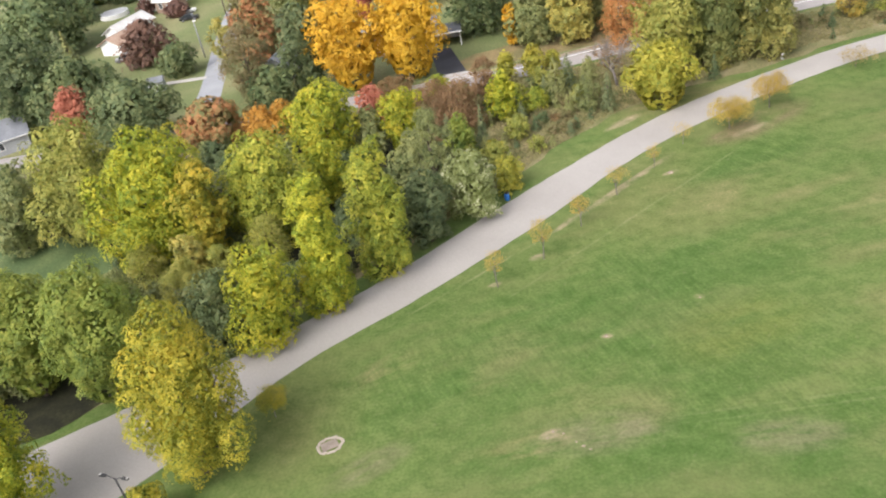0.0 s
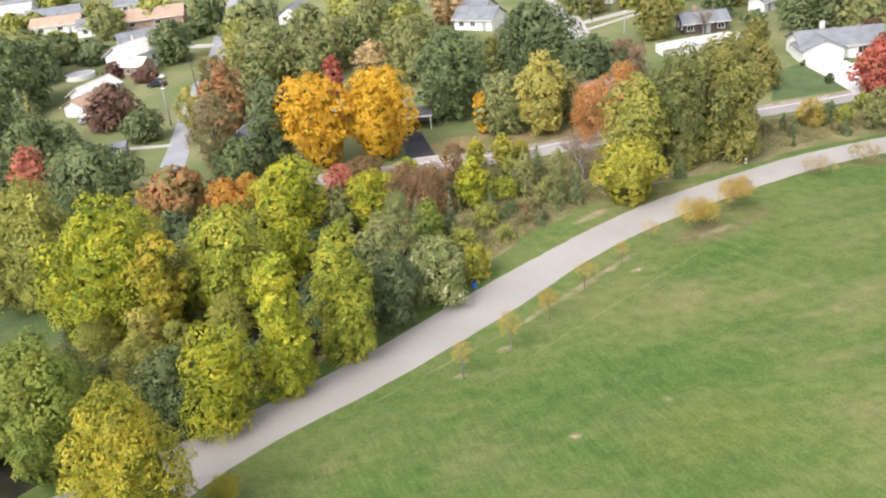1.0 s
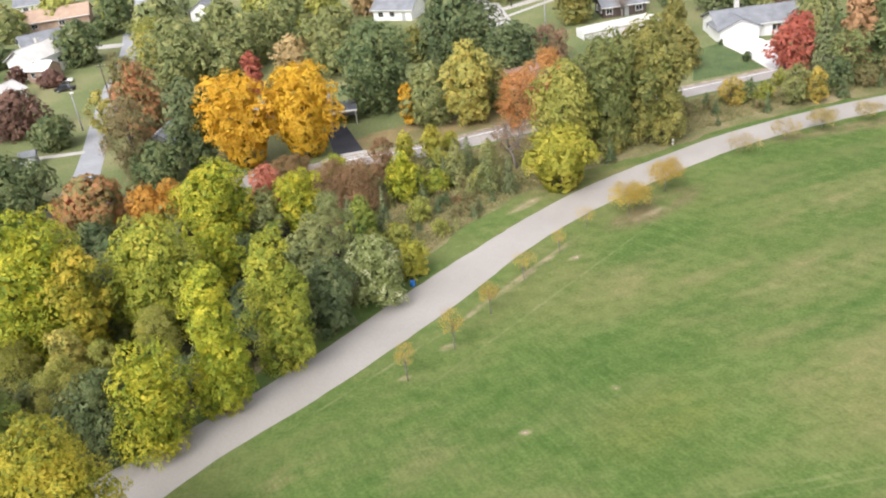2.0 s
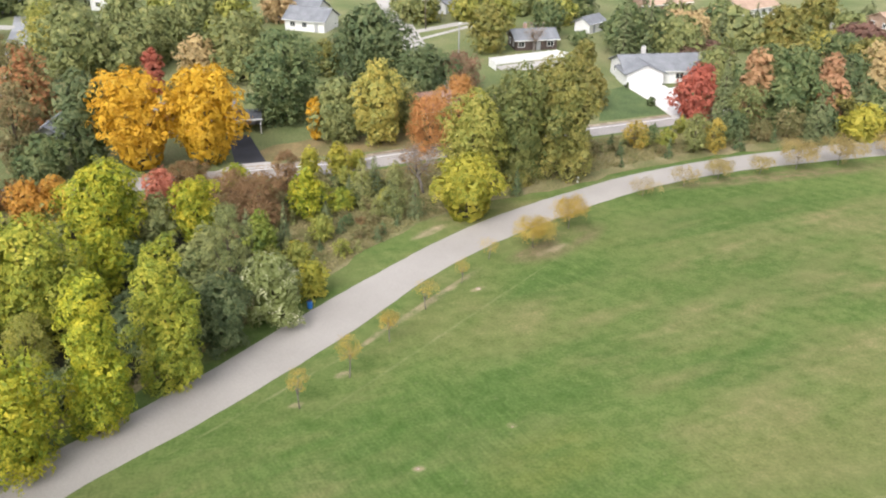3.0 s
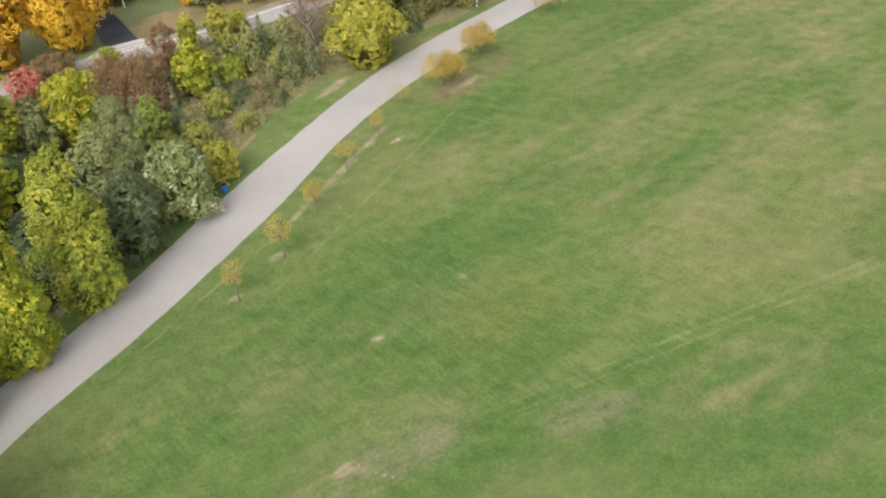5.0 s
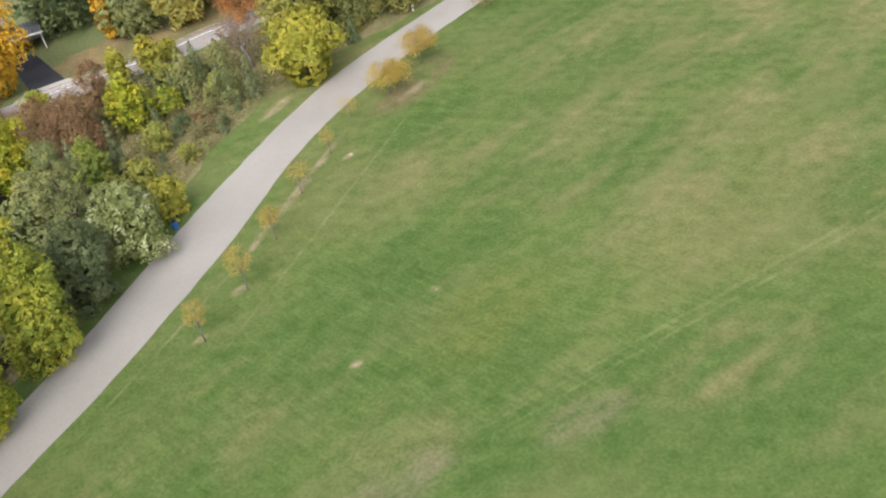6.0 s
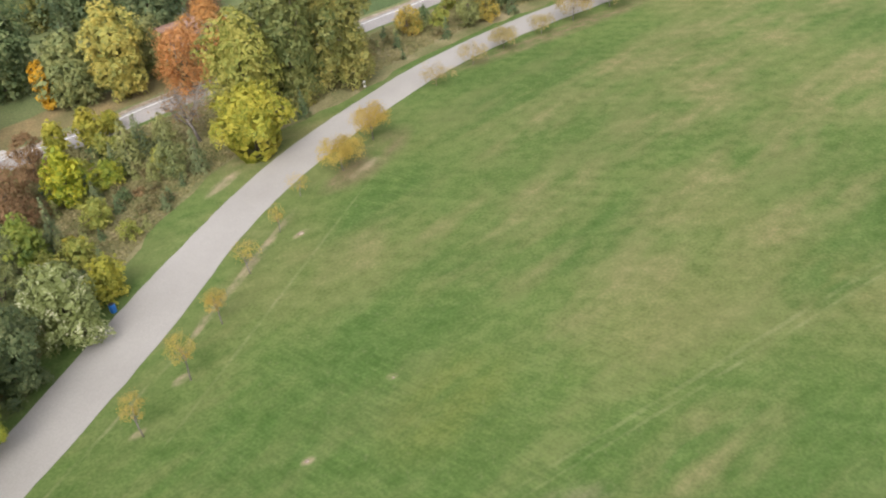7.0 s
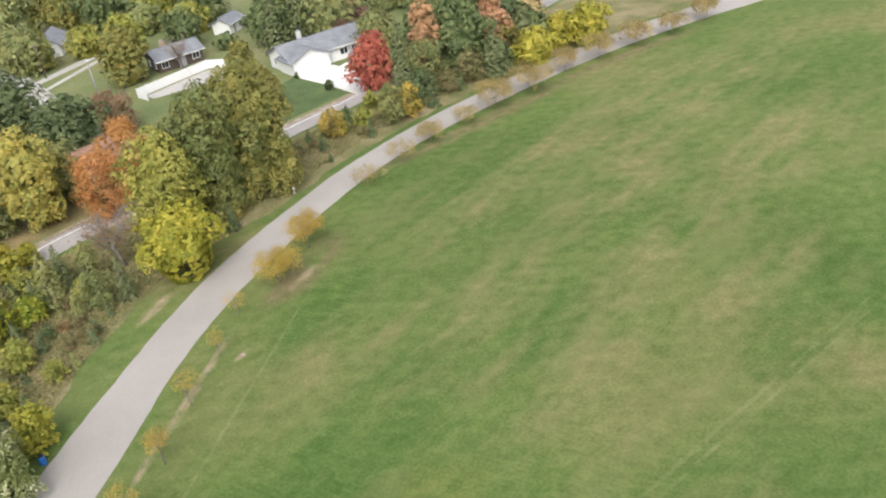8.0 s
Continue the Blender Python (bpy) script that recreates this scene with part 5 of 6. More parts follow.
tree(10.8, 100.5, 9.1, 3.3, "round", "yellowgreen", "broad maple with yellow-green crown", "maple_tree", "tree", "yellow-green maples in the grove")
tree(5.2, 111.8, 5.8, 2.4, "round", "coral", "small tree with coral-red autumn crown", "maple_tree", "tree")
tree(18.3, 104.0, 7.4, 3.6, "airy", "brown", "broad brown thinning shrub among the young trees", "shrub", "shrub", "brown shrubs")
tree(8.0, 118.2, 4.2, 3.7, "airy", "brown", "brown thinning shrub among the young trees", "shrub", "shrub", "brown shrubs")
tree(6.5, 99.3, 7.5, 2.4, "round", "midgreen", "young tree with dull green crown")
tree(21.5, 97.0, 6.4, 1.3, "cone", "spruce", "dark green conical spruce among autumn trees", "spruce_tree", "tree", "spruces")
tree(25.1, 118.0, 5.7, 1.5, "egg", "yellow", "small bright yellow tree beside the road", "small_tree", "tree", "small yellow trees")
tree(29.2, 119.0, 5.7, 1.8, "egg", "yellow", "small bright yellow tree beside the road", "small_tree", "tree", "small yellow trees")
tree(32.0, 122.0, 3.2, 1.4, "bush", "yellow", "bright yellow autumn shrub", "shrub", "shrub", "yellow shrubs")
tree(24.3, 105.0, 7.7, 2.1, "egg", "yellowgreen", "small tree with yellow-green leaves", "small_tree", "tree")
tree(31.9, 109.5, 7.0, 3.3, "cone", "bluespruce", "young grey-green conical spruce tree", "spruce_tree", "tree")
tree(36.7, 111.6, 5.5, 3.4, "cone", "bluespruce", "young grey-green conical spruce tree", "spruce_tree", "tree")
tree(17.0, 98.2, 5.5, 2.2, "cone", "spruce", "dark green conical spruce among autumn trees", "spruce_tree", "tree", "spruces")
tree(18.9, 94.0, 7.2, 1.6, "egg", "leafgreen", "slim young tree with fresh green crown", "small_tree", "tree")
tree(15.9, 86.0, 11.6, 2.3, "airy", "midgreen", "tall slim tree with feathery grey-green crown")
tree(14.7, 116.9, 4.0, 1.8, "round", "yellowgreen", "small tree with yellow-green leaves", "small_tree", "tree")
tree(21.8, 113.0, 7.1, 2.2, "airy", "brown", "brown thinning shrub among the young trees", "shrub", "shrub", "brown shrubs")
tree(14.6, 108.6, 6.2, 3.2, "airy", "brown", "brown thinning shrub among the young trees", "shrub", "shrub", "brown shrubs")
tree(45.2, 103.1, 8.2, 5.1, "umbrella", "olive", "spreading yellow tree at the edge of the drive")
tree(53.5, 109.2, 3.9, 1.5, "cone", "dark", "small dark evergreen shrub on the verge", "evergreen", "shrub", "small evergreens")
tree(0.6, 126.8, 15.4, 6.4, "spread", "gold", "large honey locust with golden yellow crown", "honey_locust_tree", "tree", "golden honey locusts")
tree(10.1, 127.8, 15.2, 6.6, "spread", "gold", "large honey locust with golden yellow crown", "honey_locust_tree", "tree", "golden honey locusts")
tree(-7.3, 128.6, 14.6, 4.3, "round", "dark", "dense tree with dark green crown")
tree(-17.0, 128.0, 13.4, 4.2, "airy", "russet", "thinning tree with russet and brown crown")
tree(-19.6, 147.0, 14.0, 4.8, "round", "redgreen", "tree half turned from green to red")
tree(-18.7, 179.0, 14.1, 7.5, "round", "midgreen", "broad tree with mid-green crown")
tree(-9.7, 180.3, 9.9, 7.4, "round", "midgreen", "broad tree with mid-green crown")
tree(21.4, 145.6, 15.9, 7.2, "round", "green", "broad tree with mid-green crown")
tree(13.4, 172.3, 13.5, 6.5, "round", "midgreen", "broad tree with mid-green crown")
tree(38.1, 167.9, 14.7, 8.2, "round", "dark", "dense tree with dark green crown")
tree(36.6, 132.6, 13.5, 4.6, "round", "straw", "tree with muted yellow crown")
tree(30.1, 134.4, 10.7, 4.6, "round", "midgreen", "tree with dull yellow-green crown")
tree(41.6, 136.9, 9.3, 3.2, "round", "midgreen", "young tree with dull green crown")
tree(48.0, 158.5, 9.3, 5.4, "round", "dark", "dense tree with dark green crown")
tree(43.9, 127.9, 9.3, 3.9, "airy", "orange", "tree with orange autumn crown", "maple_tree", "tree")
tree(49.9, 134.5, 10.6, 3.4, "airy", "orange", "tree with orange autumn crown", "maple_tree", "tree")
tree(48.0, 112.8, 14.6, 4.5, "egg", "palegreen", "tall tree with pale yellow-green crown")
tree(55.0, 114.9, 17.0, 5.7, "round", "moss", "tall oak with dense green crown", "oak_tree", "tree")
tree(54.8, 111.9, 2.6, 1.5, "bush", "oak", "low bronze-green shrub below the oaks", "shrub", "shrub")
tree(61.2, 116.4, 18.2, 6.2, "round", "oak", "tall oak with bronze-green crown", "oak_tree", "tree")
tree(76.2, 144.0, 8.0, 2.8, "round", "oak", "small oak with bronze-green crown", "oak_tree", "tree")
tree(4.9, 172.0, 9.0, 4.0, "round", "peach", "tree with pale peach-orange crown")
tree(-2.5, 165.0, 8.6, 2.1, "round", "red", "small tree with dark red crown", "maple_tree", "tree")
tree(-17.0, 219.6, 9.4, 4.9, "round", "midgreen", "broad tree with mid-green crown")
tree(-2.3, 219.6, 8.7, 9.8, "round", "palegreen", "broad far tree with haze-paled green crown")
tree(-37.2, 234.5, 6.2, 8.8, "round", "midgreen", "broad tree with mid-green crown")
tree(28.4, 173.5, 6.5, 3.8, "round", "midgreen", "tree with dull green crown")
tree(92.5, 136.8, 9.9, 4.1, "round", "red", "small tree with red autumn crown", "maple_tree", "tree")
tree(106.8, 165.7, 6.3, 5.0, "airy", "purple", "tree with dull purple-red crown")
tree(94.9, 131.9, 12.7, 3.8, "cone", "spruce", "dark green conical spruce among autumn trees", "spruce_tree", "tree", "spruces")
tree(101.6, 134.0, 13.2, 2.7, "round", "salmon", "tree with salmon-orange autumn crown", "maple_tree", "tree")
tree(106.6, 131.5, 14.4, 5.2, "round", "green", "broad tree with mid-green crown")
tree(113.0, 130.3, 12.7, 2.9, "round", "salmon", "tree with salmon-orange autumn crown", "maple_tree", "tree")
tree(107.4, 123.2, 8.2, 3.8, "cone", "spruce", "dark green conical spruce among autumn trees", "spruce_tree", "tree", "spruces")
tree(120.8, 135.9, 10.8, 5.4, "round", "dark", "dense tree with dark green crown")
tree(116.1, 123.3, 4.9, 4.2, "bush", "yellow", "bright yellow autumn shrub", "shrub", "shrub", "yellow shrubs")
tree(124.4, 133.8, 13.4, 3.6, "round", "peach", "tree with pale peach-orange crown")
tree(76.9, 124.5, 4.6, 2.2, "airy", "mellow", "amber-yellow loose shrub beside the road", "shrub", "shrub", "yellow shrubs")
tree(85.3, 121.0, 6.6, 2.2, "airy", "bluespruce", "grey-green loose young tree on the verge", "small_tree", "tree")
tree(88.4, 121.0, 5.6, 1.9, "airy", "mellow", "slim tree with thin amber leaves", "small_tree", "tree")
tree(80.4, 119.4, 3.3, 1.2, "cone", "dark", "small dark evergreen shrub on the verge", "evergreen", "shrub", "small evergreens")
tree(93.1, 121.3, 3.3, 1.8, "cone", "dark", "small dark evergreen shrub on the verge", "evergreen", "shrub", "small evergreens")
tree(100.3, 123.6, 2.6, 1.4, "cone", "dark", "small dark evergreen shrub on the verge", "evergreen", "shrub", "small evergreens")
tree(71.7, 116.7, 2.0, 0.7, "cone", "dark", "small dark evergreen shrub on the verge", "evergreen", "shrub", "small evergreens")
tree(128.2, 181.6, 5.1, 8.3, "round", "midgreen", "tree with dull green crown")
tree(124.3, 187.4, 4.6, 9.9, "round", "midgreen", "tree with dull green crown")
tree(92.9, 174.2, 14.8, 4.1, "cone", "spruce", "tall dark green conical spruce", "spruce_tree", "tree", "spruces")
tree(128.6, 201.2, 6.9, 4.9, "round", "midgreen", "tree with dull green crown")
tree(117.0, 123.7, 5.8, 3.2, "bush", "yellow", "bright yellow autumn shrub", "shrub", "shrub", "yellow shrubs")
tree(124.2, 125.9, 6.0, 2.8, "bush", "yellow", "bright yellow autumn shrub", "shrub", "shrub", "yellow shrubs")
tree(127.8, 122.5, 7.4, 4.1, "bush", "yellow", "bright yellow autumn shrub", "shrub", "shrub", "yellow shrubs")
tree(107.0, 124.4, 6.2, 2.8, "cone", "spruce", "dark green conical spruce among autumn trees", "spruce_tree", "tree", "spruces")
tree(117.9, 128.1, 9.3, 4.3, "cone", "spruce", "dark green conical spruce among autumn trees", "spruce_tree", "tree", "spruces")
tree(113.1, 133.7, 9.9, 3.3, "round", "midgreen", "tree with dull green crown")
tree(110.4, 141.8, 9.7, 5.0, "round", "midgreen", "tree with dull green crown")
tree(-46.4, 158.8, 8.7, 5.8, "round", "purple", "round purple-leaved tree on the lawn")
tree(-36.8, 148.1, 6.1, 4.3, "bush", "green", "large round green shrub on the lawn", "shrub", "shrub")
tree(-49.7, 209.3, 10.6, 6.1, "round", "green", "dense tree with dark green crown")
tree(-82.8, 257.7, 6.8, 5.6, "round", "palegreen", "far tree with haze-paled green crown")
tree(-83.4, 200.7, 12.5, 10.0, "round", "midgreen", "broad tree with mid-green crown")
tree(-70.0, 169.1, 7.4, 5.0, "cone", "spruce", "dark green conical spruce among autumn trees", "spruce_tree", "tree", "spruces")
tree(-84.1, 222.1, 8.3, 5.4, "round", "palegreen", "far tree with haze-paled green crown")
tree(-51.6, 150.5, 4.5, 3.2, "cone", "dark", "small dark evergreen shrub on the verge", "evergreen", "shrub", "small evergreens")
tree(-60.9, 197.9, 4.4, 2.3, "bush", "purple", "dark red rounded garden shrub", "shrub", "shrub")
tree(-51.5, 192.3, 3.4, 3.1, "bush", "purple", "dark red rounded garden shrub", "shrub", "shrub")
tree(-53.1, 241.3, 3.2, 3.2, "round", "midgreen", "tree with dull green crown")
tree(-116.9, 276.6, 3.7, 5.6, "round", "palegreen", "far tree with haze-paled green crown")
tree(66.1, 186.0, 11.4, 4.6, "round", "oak", "tall oak with bronze-green crown", "oak_tree", "tree")
tree(53.9, 218.3, 10.6, 7.4, "round", "midgreen", "tree with dull green crown")
tree(67.1, 217.4, 7.0, 4.5, "round", "palegreen", "far tree with haze-paled green crown")
tree(41.7, 162.9, 12.0, 4.3, "round", "dark", "dense tree with dark green crown")
tree(46.1, 154.9, 9.5, 4.1, "round", "dark", "dense tree with dark green crown")
tree(54.8, 159.0, 7.6, 3.9, "airy", "rosy", "thinning tree with dull red-brown crown")
tree(100.5, 191.5, 5.6, 7.6, "round", "green", "dense tree with dark green crown")
tree(104.1, 171.7, 10.3, 5.7, "round", "midgreen", "tree with dull green crown")
tree(88.6, 210.7, 7.1, 5.2, "round", "palegreen", "broad far tree with haze-paled green crown")
tree(82.2, 223.4, 6.7, 6.3, "round", "midgreen", "broad tree with mid-green crown")
tree(80.6, 163.4, 8.0, 2.6, "round", "oak", "slim oak with bronze-green crown", "oak_tree", "tree")
tree(111.2, 170.0, 4.1, 4.5, "round", "purple", "tree with dull purple-red crown")
tree(2.8, 50.3, 3.0, 1.4, "sapling", "honey", "young sapling with golden olive crown", "sapling", "tree", "saplings along the drive", dense=1.4)
tree(22.6, 65.7, 4.4, 1.0, "sapling", "rust", "young sapling with thin rusty orange crown", "sapling", "tree", "saplings along the drive", dense=0.24)
tree(27.4, 69.7, 4.8, 1.2, "sapling", "rust", "young sapling with thin rusty orange crown", "sapling", "tree", "saplings along the drive", dense=0.28)
tree(31.8, 75.1, 3.9, 1.1, "sapling", "rust", "young sapling with thin rusty orange crown", "sapling", "tree", "saplings along the drive", dense=0.4)
tree(36.4, 80.8, 3.6, 1.3, "sapling", "rust", "young sapling with thin rusty orange crown", "sapling", "tree", "saplings along the drive", dense=0.28)
tree(41.3, 85.8, 3.0, 1.0, "sapling", "rust", "young sapling with thin rusty orange crown", "sapling", "tree", "saplings along the drive", dense=0.24)
tree(45.6, 91.0, 2.8, 1.3, "sapling", "rust", "young sapling with thin rusty orange crown", "sapling", "tree", "saplings along the drive", dense=0.24)
tree(51.7, 93.2, 3.9, 2.2, "sapling", "rust", "young sapling with thin rusty orange crown", "sapling", "tree", "saplings along the drive", dense=1.5)
tree(57.6, 97.6, 4.2, 2.2, "sapling", "rust", "young sapling with thin rusty orange crown", "sapling", "tree", "saplings along the drive", dense=1.5)
tree(71.0, 106.0, 2.6, 2.2, "sapling", "tan", "young sapling with thin tan crown", "sapling", "tree", "saplings along the drive", dense=0.48)
tree(78.2, 108.5, 2.8, 2.3, "sapling", "tan", "young sapling with thin tan crown", "sapling", "tree", "saplings along the drive", dense=0.48)
tree(84.3, 110.2, 2.9, 2.4, "sapling", "tan", "young sapling with thin tan crown", "sapling", "tree", "saplings along the drive", dense=0.96)
tree(91.5, 111.3, 2.7, 1.9, "sapling", "tan", "young sapling with thin tan crown", "sapling", "tree", "saplings along the drive", dense=0.84)
tree(97.9, 112.2, 4.5, 3.0, "sapling", "tan", "young sapling with thin tan crown", "sapling", "tree", "saplings along the drive", dense=1.30)
tree(105.3, 112.9, 4.3, 3.0, "sapling", "tan", "young sapling with thin tan crown", "sapling", "tree", "saplings along the drive", dense=1.30)
tree(115.3, 115.4, 3.5, 2.3, "sapling", "tan", "young sapling with thin tan crown", "sapling", "tree", "saplings along the drive", dense=1.30)
tree(122.1, 114.4, 4.3, 2.4, "sapling", "tan", "young sapling with thin tan crown", "sapling", "tree", "saplings along the drive", dense=1.30)
tree(130.5, 114.1, 3.9, 2.8, "sapling", "tan", "young sapling with thin tan crown", "sapling", "tree", "saplings along the drive", dense=1.30)
tree(138.0, 112.7, 3.7, 2.6, "sapling", "tan", "young sapling with thin tan crown", "sapling", "tree", "saplings along the drive", dense=1.30)
tree(147.0, 112.7, 4.0, 3.0, "sapling", "tan", "young sapling with thin tan crown", "sapling", "tree", "saplings along the drive", dense=1.30)
tree(-16.7, 181.7, 8.4, 6.6, "round", "green", "dense tree with dark green crown")
tree(-5.4, 187.7, 11.8, 6.7, "round", "midgreen", "broad tree with mid-green crown")
tree(2.4, 195.4, 14.3, 6.9, "round", "midgreen", "tree with dull green crown")
tree(10.7, 195.4, 11.7, 6.1, "round", "palegreen", "far tree with haze-paled green crown")
tree(-27.7, 204.6, 8.3, 7.0, "round", "midgreen", "tree with dull green crown")
tree(-35.9, 251.0, 11.8, 3.7, "cone", "spruce", "tall dark green conical spruce", "spruce_tree", "tree", "spruces")
tree(-31.7, 249.4, 11.8, 3.5, "cone", "spruce", "tall dark green conical spruce", "spruce_tree", "tree", "spruces")
tree(29.8, 173.0, 7.5, 3.2, "round", "oak", "tree with bronze-green autumn crown")
tree(-7.6, 235.3, 9.2, 6.9, "round", "palegreen", "broad far tree with haze-paled green crown")
tree(19.5, 222.0, 10.1, 4.9, "round", "peach", "tree with pale peach-orange crown")
bare_tree(75.0, 181.4, 8.0, 2.2, "pale thin tree with a few brown leaves", 21, (0.03, 0.0), "brown", 0.5)
tree(88.4, 189.0, 3.4, 2.2, "bush", "green", "low green shrub behind the houses", "shrub", "shrub")
tree(96.0, 181.9, 11.1, 5.6, "round", "green", "dense tree with dark green crown")
tree(101.4, 178.7, 10.6, 5.6, "round", "green", "dense tree with dark green crown")
tree(108.2, 181.7, 9.4, 5.0, "round", "peach", "tree with pale peach-orange crown")
tree(123.0, 193.1, 6.9, 5.4, "round", "peach", "tree with pale peach-orange crown")
tree(134.9, 180.7, 6.7, 5.7, "round", "midgreen", "tree with dull green crown")
tree(149.6, 178.7, 5.4, 4.7, "round", "purple", "tree with dull purple-red crown")
tree(110.8, 134.8, 9.7, 5.0, "round", "oak", "tree with bronze-green autumn crown")
tree(119.3, 134.5, 10.4, 3.6, "cone", "spruce", "tall dark green conical spruce", "spruce_tree", "tree", "spruces")
tree(101.9, 137.0, 5.7, 2.5, "round", "oak", "tree with bronze-green autumn crown")
tree(133.2, 148.0, 11.0, 4.7, "round", "oak", "tree with bronze-green autumn crown")
tree(-82.7, 219.8, 7.9, 5.3, "round", "green", "dense tree with dark green crown")
tree(-72.9, 216.8, 4.4, 6.5, "bush", "dark", "long dark green clipped hedge", "hedge", "shrub")
tree(-89.5, 215.0, 10.2, 8.9, "round", "green", "dense tree with dark green crown")
tree(-64.7, 160.3, 8.4, 4.5, "cone", "spruce", "tall dark green conical spruce", "spruce_tree", "tree", "spruces")
tree(-72.9, 264.8, 7.4, 7.1, "round", "palegreen", "broad far tree with haze-paled green crown")
tree(-80.8, 246.9, 9.0, 6.4, "round", "midgreen", "tree with dull green crown")
tree(-55.3, 263.1, 7.2, 4.5, "round", "olive", "small tree with straw-yellow crown", "small_tree", "tree")
tree(-52.8, 235.3, 4.7, 4.0, "round", "green", "dense tree with dark green crown")
tree(-8.7, 65.5, 8.1, 2.4, "airy", "palegreen", "slender young tree with pale feathery leaves", "small_tree", "tree")
tree(-6.2, 70.6, 6.6, 1.8, "airy", "palegreen", "slender young tree with pale feathery leaves", "small_tree", "tree")
tree(26.5, 135.7, 7.2, 1.4, "round", "gold", "slim tree with amber leaves beside the road", "small_tree", "tree")
tree(-13.0, 125.2, 6.6, 4.6, "bush", "green", "green shrub below a russet tree", "shrub", "shrub")
tree(-7.3, 108.4, 6.9, 2.3, "round", "amber", "small maple with bright amber crown", "maple_tree", "tree")
tree(99.0, 175.7, 13.2, 4.0, "cone", "spruce", "tall dark green conical spruce", "spruce_tree", "tree", "spruces")
tree(127.6, 172.0, 11.8, 5.2, "round", "oak", "tree with bronze-green autumn crown")
tree(129.5, 186.7, 9.7, 2.0, "cone", "spruce", "tall dark green conical spruce", "spruce_tree", "tree", "spruces")
tree(122.2, 190.4, 8.1, 4.3, "round", "green", "dense tree with dark green crown")
tree(144.5, 167.2, 7.8, 6.5, "round", "purple", "tree with dull purple-red crown")
tree(109.1, 177.7, 9.9, 4.7, "round", "peach", "tree with pale peach-orange crown")
tree(148.8, 192.5, 10.7, 4.9, "round", "oak", "tree with bronze-green autumn crown")
tree(112.4, 197.3, 10.0, 4.7, "cone", "spruce", "tall dark green conical spruce", "spruce_tree", "tree", "spruces")
tree(82.6, 197.0, 9.4, 4.2, "round", "green", "dense tree with dark green crown")
tree(71.7, 202.7, 10.6, 4.5, "round", "palegreen", "broad far tree with haze-paled green crown")
tree(167.3, 199.2, 6.3, 6.1, "cone", "spruce", "tall dark green conical spruce", "spruce_tree", "tree", "spruces")
tree(95.2, 159.4, 1.3, 1.1, "bush", "dark", "small clipped evergreen shrub beside the house front", "shrub", "shrub", "garden shrubs")
tree(87.2, 155.9, 0.9, 0.5, "bush", "dark", "small clipped evergreen shrub beside the house front", "shrub", "shrub", "garden shrubs")
tree(87.5, 144.2, 1.8, 0.8, "bush", "dark", "small clipped evergreen shrub beside the house front", "shrub", "shrub", "garden shrubs")
tree(98.7, 161.0, 0.9, 1.1, "bush", "dark", "small clipped evergreen shrub beside the house front", "shrub", "shrub", "garden shrubs")
tree(62.7, 259.9, 12.6, 7.1, "round", "midgreen", "broad tree with mid-green crown")
tree(71.6, 252.7, 12.5, 7.3, "round", "oak", "tree with bronze-green autumn crown")
tree(79.6, 240.7, 12.3, 7.0, "round", "green", "dense tree with dark green crown")
tree(88.9, 230.0, 11.6, 6.8, "round", "palegreen", "broad far tree with haze-paled green crown")
tree(96.7, 219.0, 10.1, 6.3, "round", "green", "dense tree with dark green crown")
tree(113.5, 193.6, 8.3, 5.0, "round", "midgreen", "broad tree with mid-green crown")
tree(55.7, 218.7, 8.8, 4.9, "round", "palegreen", "far tree with haze-paled green crown")
tree(82.2, 268.0, 10.7, 7.4, "round", "oak", "tree with bronze-green autumn crown")
tree(120.1, 184.4, 8.7, 4.9, "cone", "spruce", "tall dark green conical spruce", "spruce_tree", "tree", "spruces")
tree(-92.7, 269.9, 8.0, 4.2, "round", "oak", "tree with bronze-green autumn crown")
tree(-120.2, 268.5, 6.6, 5.1, "round", "palegreen", "far tree with haze-paled green crown")
tree(-127.0, 315.9, 6.5, 7.5, "round", "palegreen", "broad far tree with haze-paled green crown")
tree(-47.3, 238.9, 11.8, 5.4, "round", "green", "dense tree with dark green crown")
tree(-38.4, 242.0, 11.1, 5.4, "cone", "spruce", "tall dark green conical spruce", "spruce_tree", "tree", "spruces")
tree(5.5, 216.3, 11.3, 5.5, "round", "green", "dense tree with dark green crown")
tree(-3.6, 233.4, 9.9, 5.2, "round", "oak", "tree with bronze-green autumn crown")
tree(33.8, 111.2, 6.4, 2.3, "cone", "spruce", "young green spruce in the rough grass", "spruce_tree", "tree", "young spruces in the thicket")
tree(35.6, 104.6, 4.6, 2.0, "airy", "midgreen", "slender pale green young tree in the rough grass", "small_tree", "tree", "young trees in the thicket")
tree(38.4, 103.7, 5.9, 1.9, "cone", "spruce", "young green spruce in the rough grass", "spruce_tree", "tree", "young spruces in the thicket")
tree(28.9, 107.0, 3.7, 1.7, "egg", "lime", "small tree with light green leaves", "small_tree", "tree")
tree(22.6, 95.6, 2.0, 1.1, "bush", "yellow", "low bright yellow shrub", "shrub", "shrub", "yellow shrubs")
tree(28.3, 94.4, 2.4, 1.1, "airy", "palegreen", "slender pale green young tree in the rough grass", "small_tree", "tree", "young trees in the thicket")
tree(-31.2, 205.0, 10.0, 4.3, "airy", "palegreen", "thin pale green tree beside the street")
tree(-30.2, 196.0, 8.2, 3.4, "airy", "straw", "thin straw-coloured tree beside the street")
tree(-27.6, 165.0, 12.0, 3.0, "airy", "weed", "greyish thinning tree beside the street")
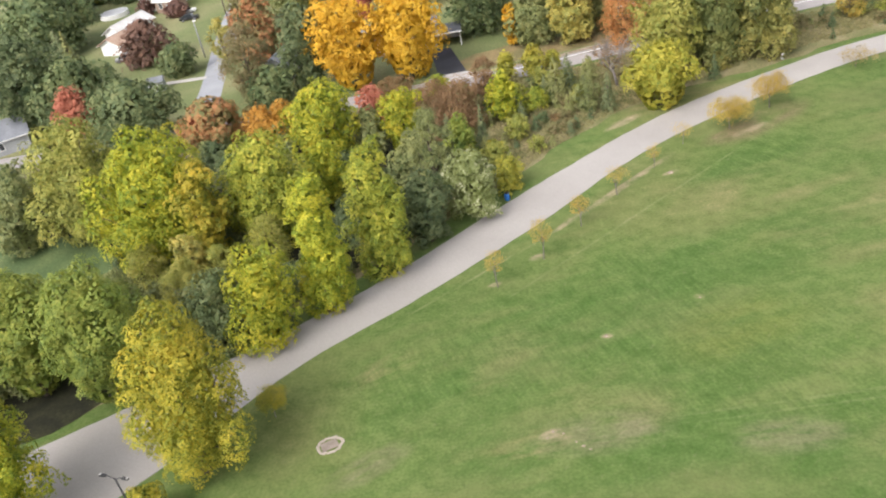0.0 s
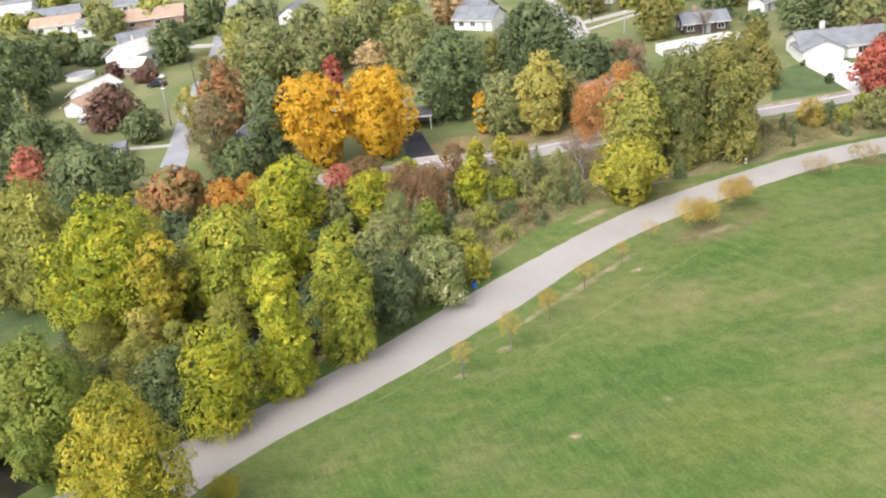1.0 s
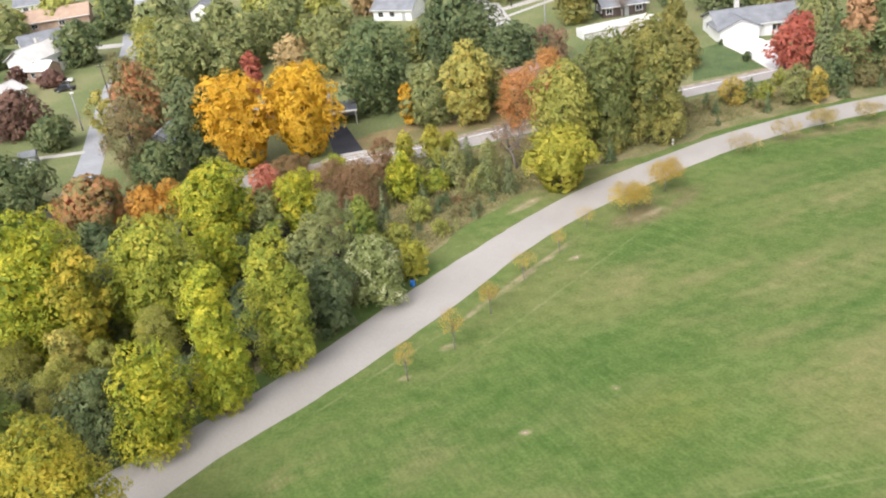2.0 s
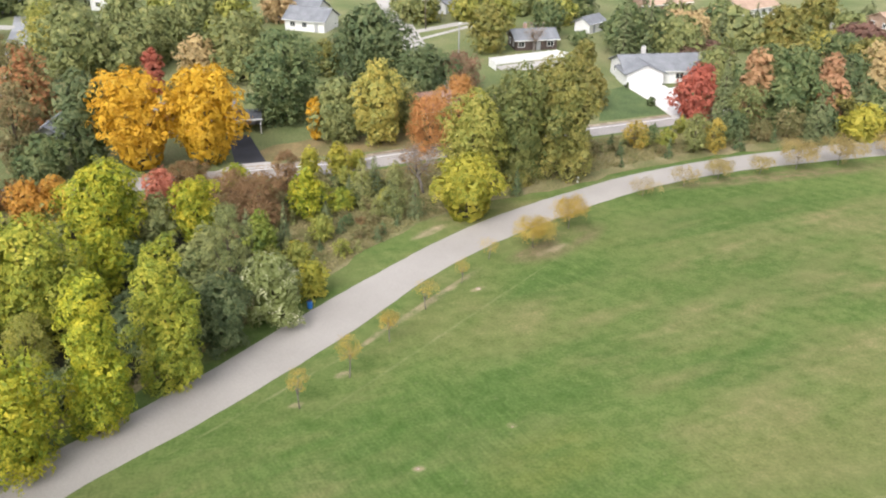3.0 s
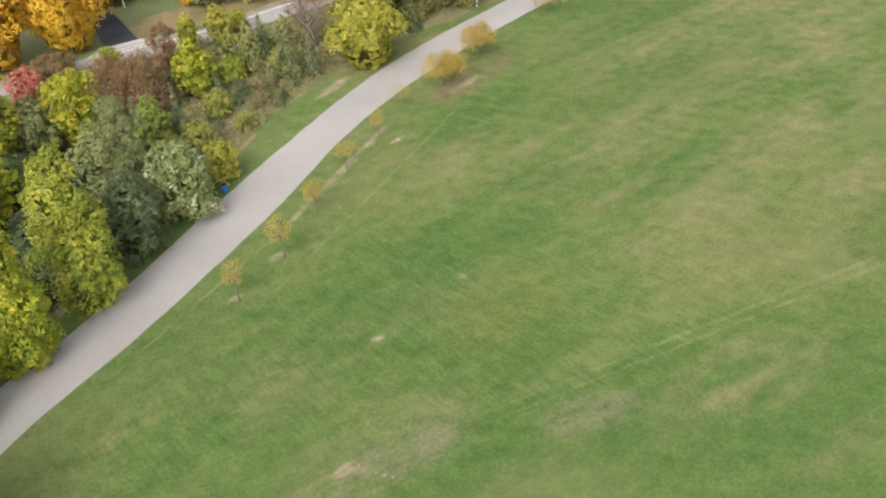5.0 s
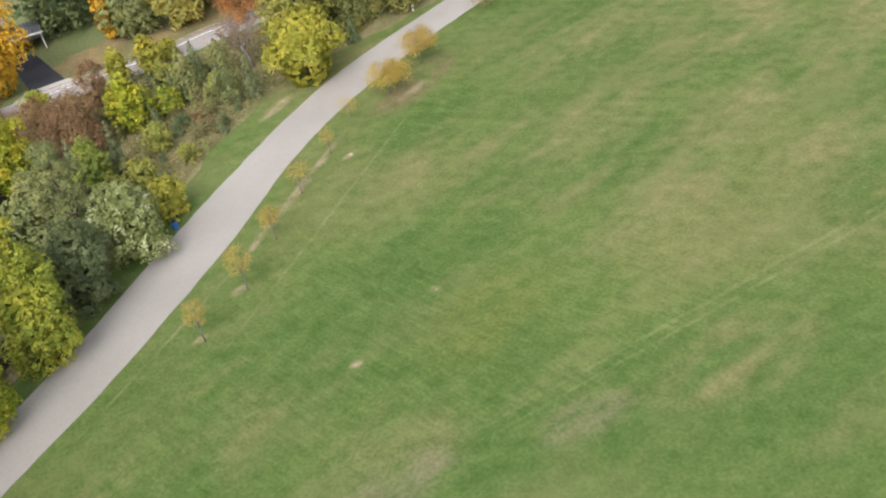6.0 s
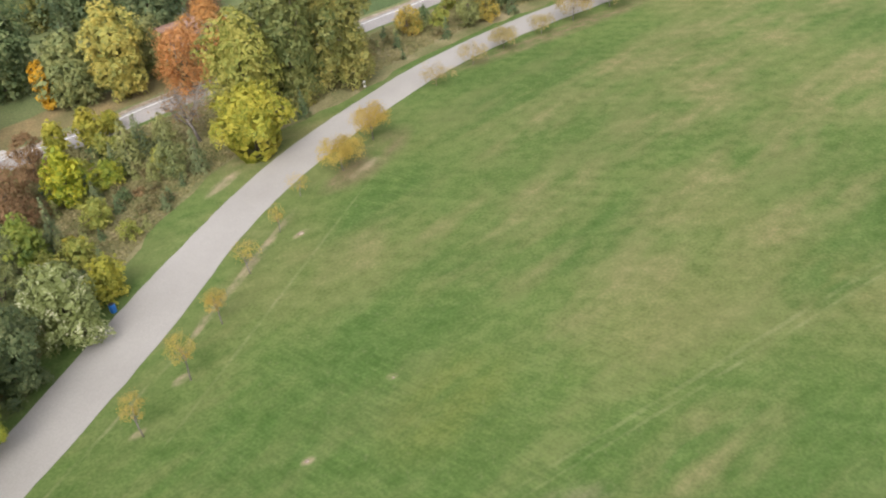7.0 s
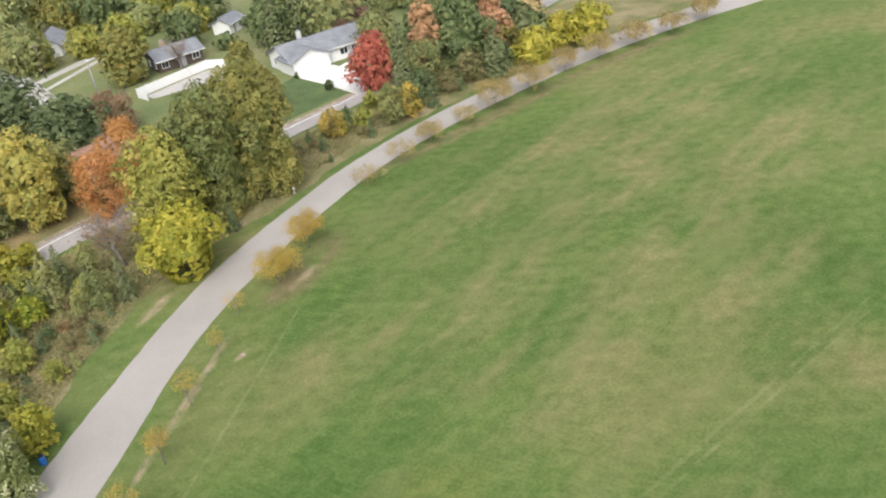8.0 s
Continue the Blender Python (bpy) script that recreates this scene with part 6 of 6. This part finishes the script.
tree(-57.7, 150.0, 11.7, 3.2, "cone", "bluespruce", "grey-green conical spruce beside the yard", "spruce_tree", "tree", "spruces")
for sx, sy, sh, sr, sk, sl, text in ((94.5, 126.5, 4.5, 2.4, "bush", "dark", "dark green shrub at the foot of the trees"), (98.5, 124.8, 3.6, 2.2, "airy", "russet", "bronze-green shrub at the foot of the trees"),
                             (104.0, 125.6, 5.2, 2.6, "airy", "weed", "dry brown-green shrub at the foot of the trees"), (110.6, 126.4, 5.0, 2.8, "bush", "dark", "dark green shrub at the foot of the trees"),
                             (98.0, 129.5, 8.0, 3.0, "airy", "midgreen", "loose green shrub at the foot of the trees"), (114.6, 128.6, 6.5, 2.8, "airy", "oak", "bronze-green shrub at the foot of the trees"),
                             (91.2, 124.0, 3.6, 2.0, "airy", "green", "loose green shrub at the foot of the trees"), (121.5, 128.8, 6.8, 3.0, "bush", "green", "green shrub at the foot of the trees")):
    tree(sx, sy, sh, sr, sk, sl, text, "shrub", "shrub", "shrubs along the verge")
tree(98.6, 187.0, 12.0, 3.2, "cone", "dark", "tall dark green conical spruce", "spruce_tree", "tree", "spruces")
tree(103.5, 190.0, 12.6, 3.4, "cone", "dark", "tall dark green conical spruce", "spruce_tree", "tree", "spruces")
tree(12.0, 214.0, 13.0, 4.0, "cone", "dark", "tall dark green conical spruce", "spruce_tree", "tree", "spruces")
hedge = thing("hedge", 171.5, 202.5, 0, "long clipped dark green hedge beside a lawn", "hedge", turn=-8)
rng = np.random.default_rng(91)
flat = rng.uniform(-1, 1, (9000, 3)) * np.array((5.5, 0.7, 0.8)) + np.array((0, 0, 0.85))
side = rng.integers(0, 3, 9000)
flat[side == 0, 2] = 1.62 + rng.normal(0, 0.06, (side == 0).sum())
flat[side == 1, 1] = -0.72 + rng.normal(0, 0.06, (side == 1).sum())
leaf_mesh("foliage", flat, np.where((side == 1)[:, None], np.array((0, -1, 0.3)), np.array((0, 0, 1.0))), 0.45, rng, LEAF["dark"], hedge)
mesh_part("trunk", *joined(*[tube([(k, 0, -0.1), (k + 0.1, 0, 0.7), (k, 0.1, 1.4)], [0.06, 0.05, 0.02], 5) for k in (-4.5, -2.7, -0.9, 0.9, 2.7, 4.5)]), BARK, hedge)
tree(-21.8, 57.0, 14.0, 4.6, "shade", "leafgreen", "broad tree with green crown beside the drive", lean=0.08)
# Added at the edge of view to block light from the ground behind it.
tree(-30.0, 54.0, 14.0, 5.0, "shade", "green", "broad added tree that shades the grove ground", lean=0.08)
tree(100.5, 146.0, 9.0, 3.0, "cone", "bluespruce", "grey-green conical spruce beside the ranch house lawn", "spruce_tree", "tree", "spruces")
tree(106.0, 157.0, 7.5, 4.2, "round", "midgreen", "tree with dull green crown")
tree(112.0, 149.0, 9.5, 4.6, "round", "green", "broad tree with mid-green crown")
tree(121.0, 155.0, 8.5, 4.6, "round", "oak", "tree with bronze-green autumn crown")
tree(136.0, 162.0, 8.0, 5.0, "round", "green", "broad tree with mid-green crown")
tree(140.0, 174.0, 5.5, 4.4, "airy", "straw", "tree with straw-yellow crown beside a driveway")
tree(153.0, 186.0, 6.5, 4.6, "round", "midgreen", "tree with dull green crown")
tree(-28.4, 152.0, 8.6, 2.6, "airy", "straw", "thin yellow-olive tree beside the street")
tree(-33.5, 186.0, 6.0, 3.0, "airy", "palegreen", "thin pale green tree beside the street")
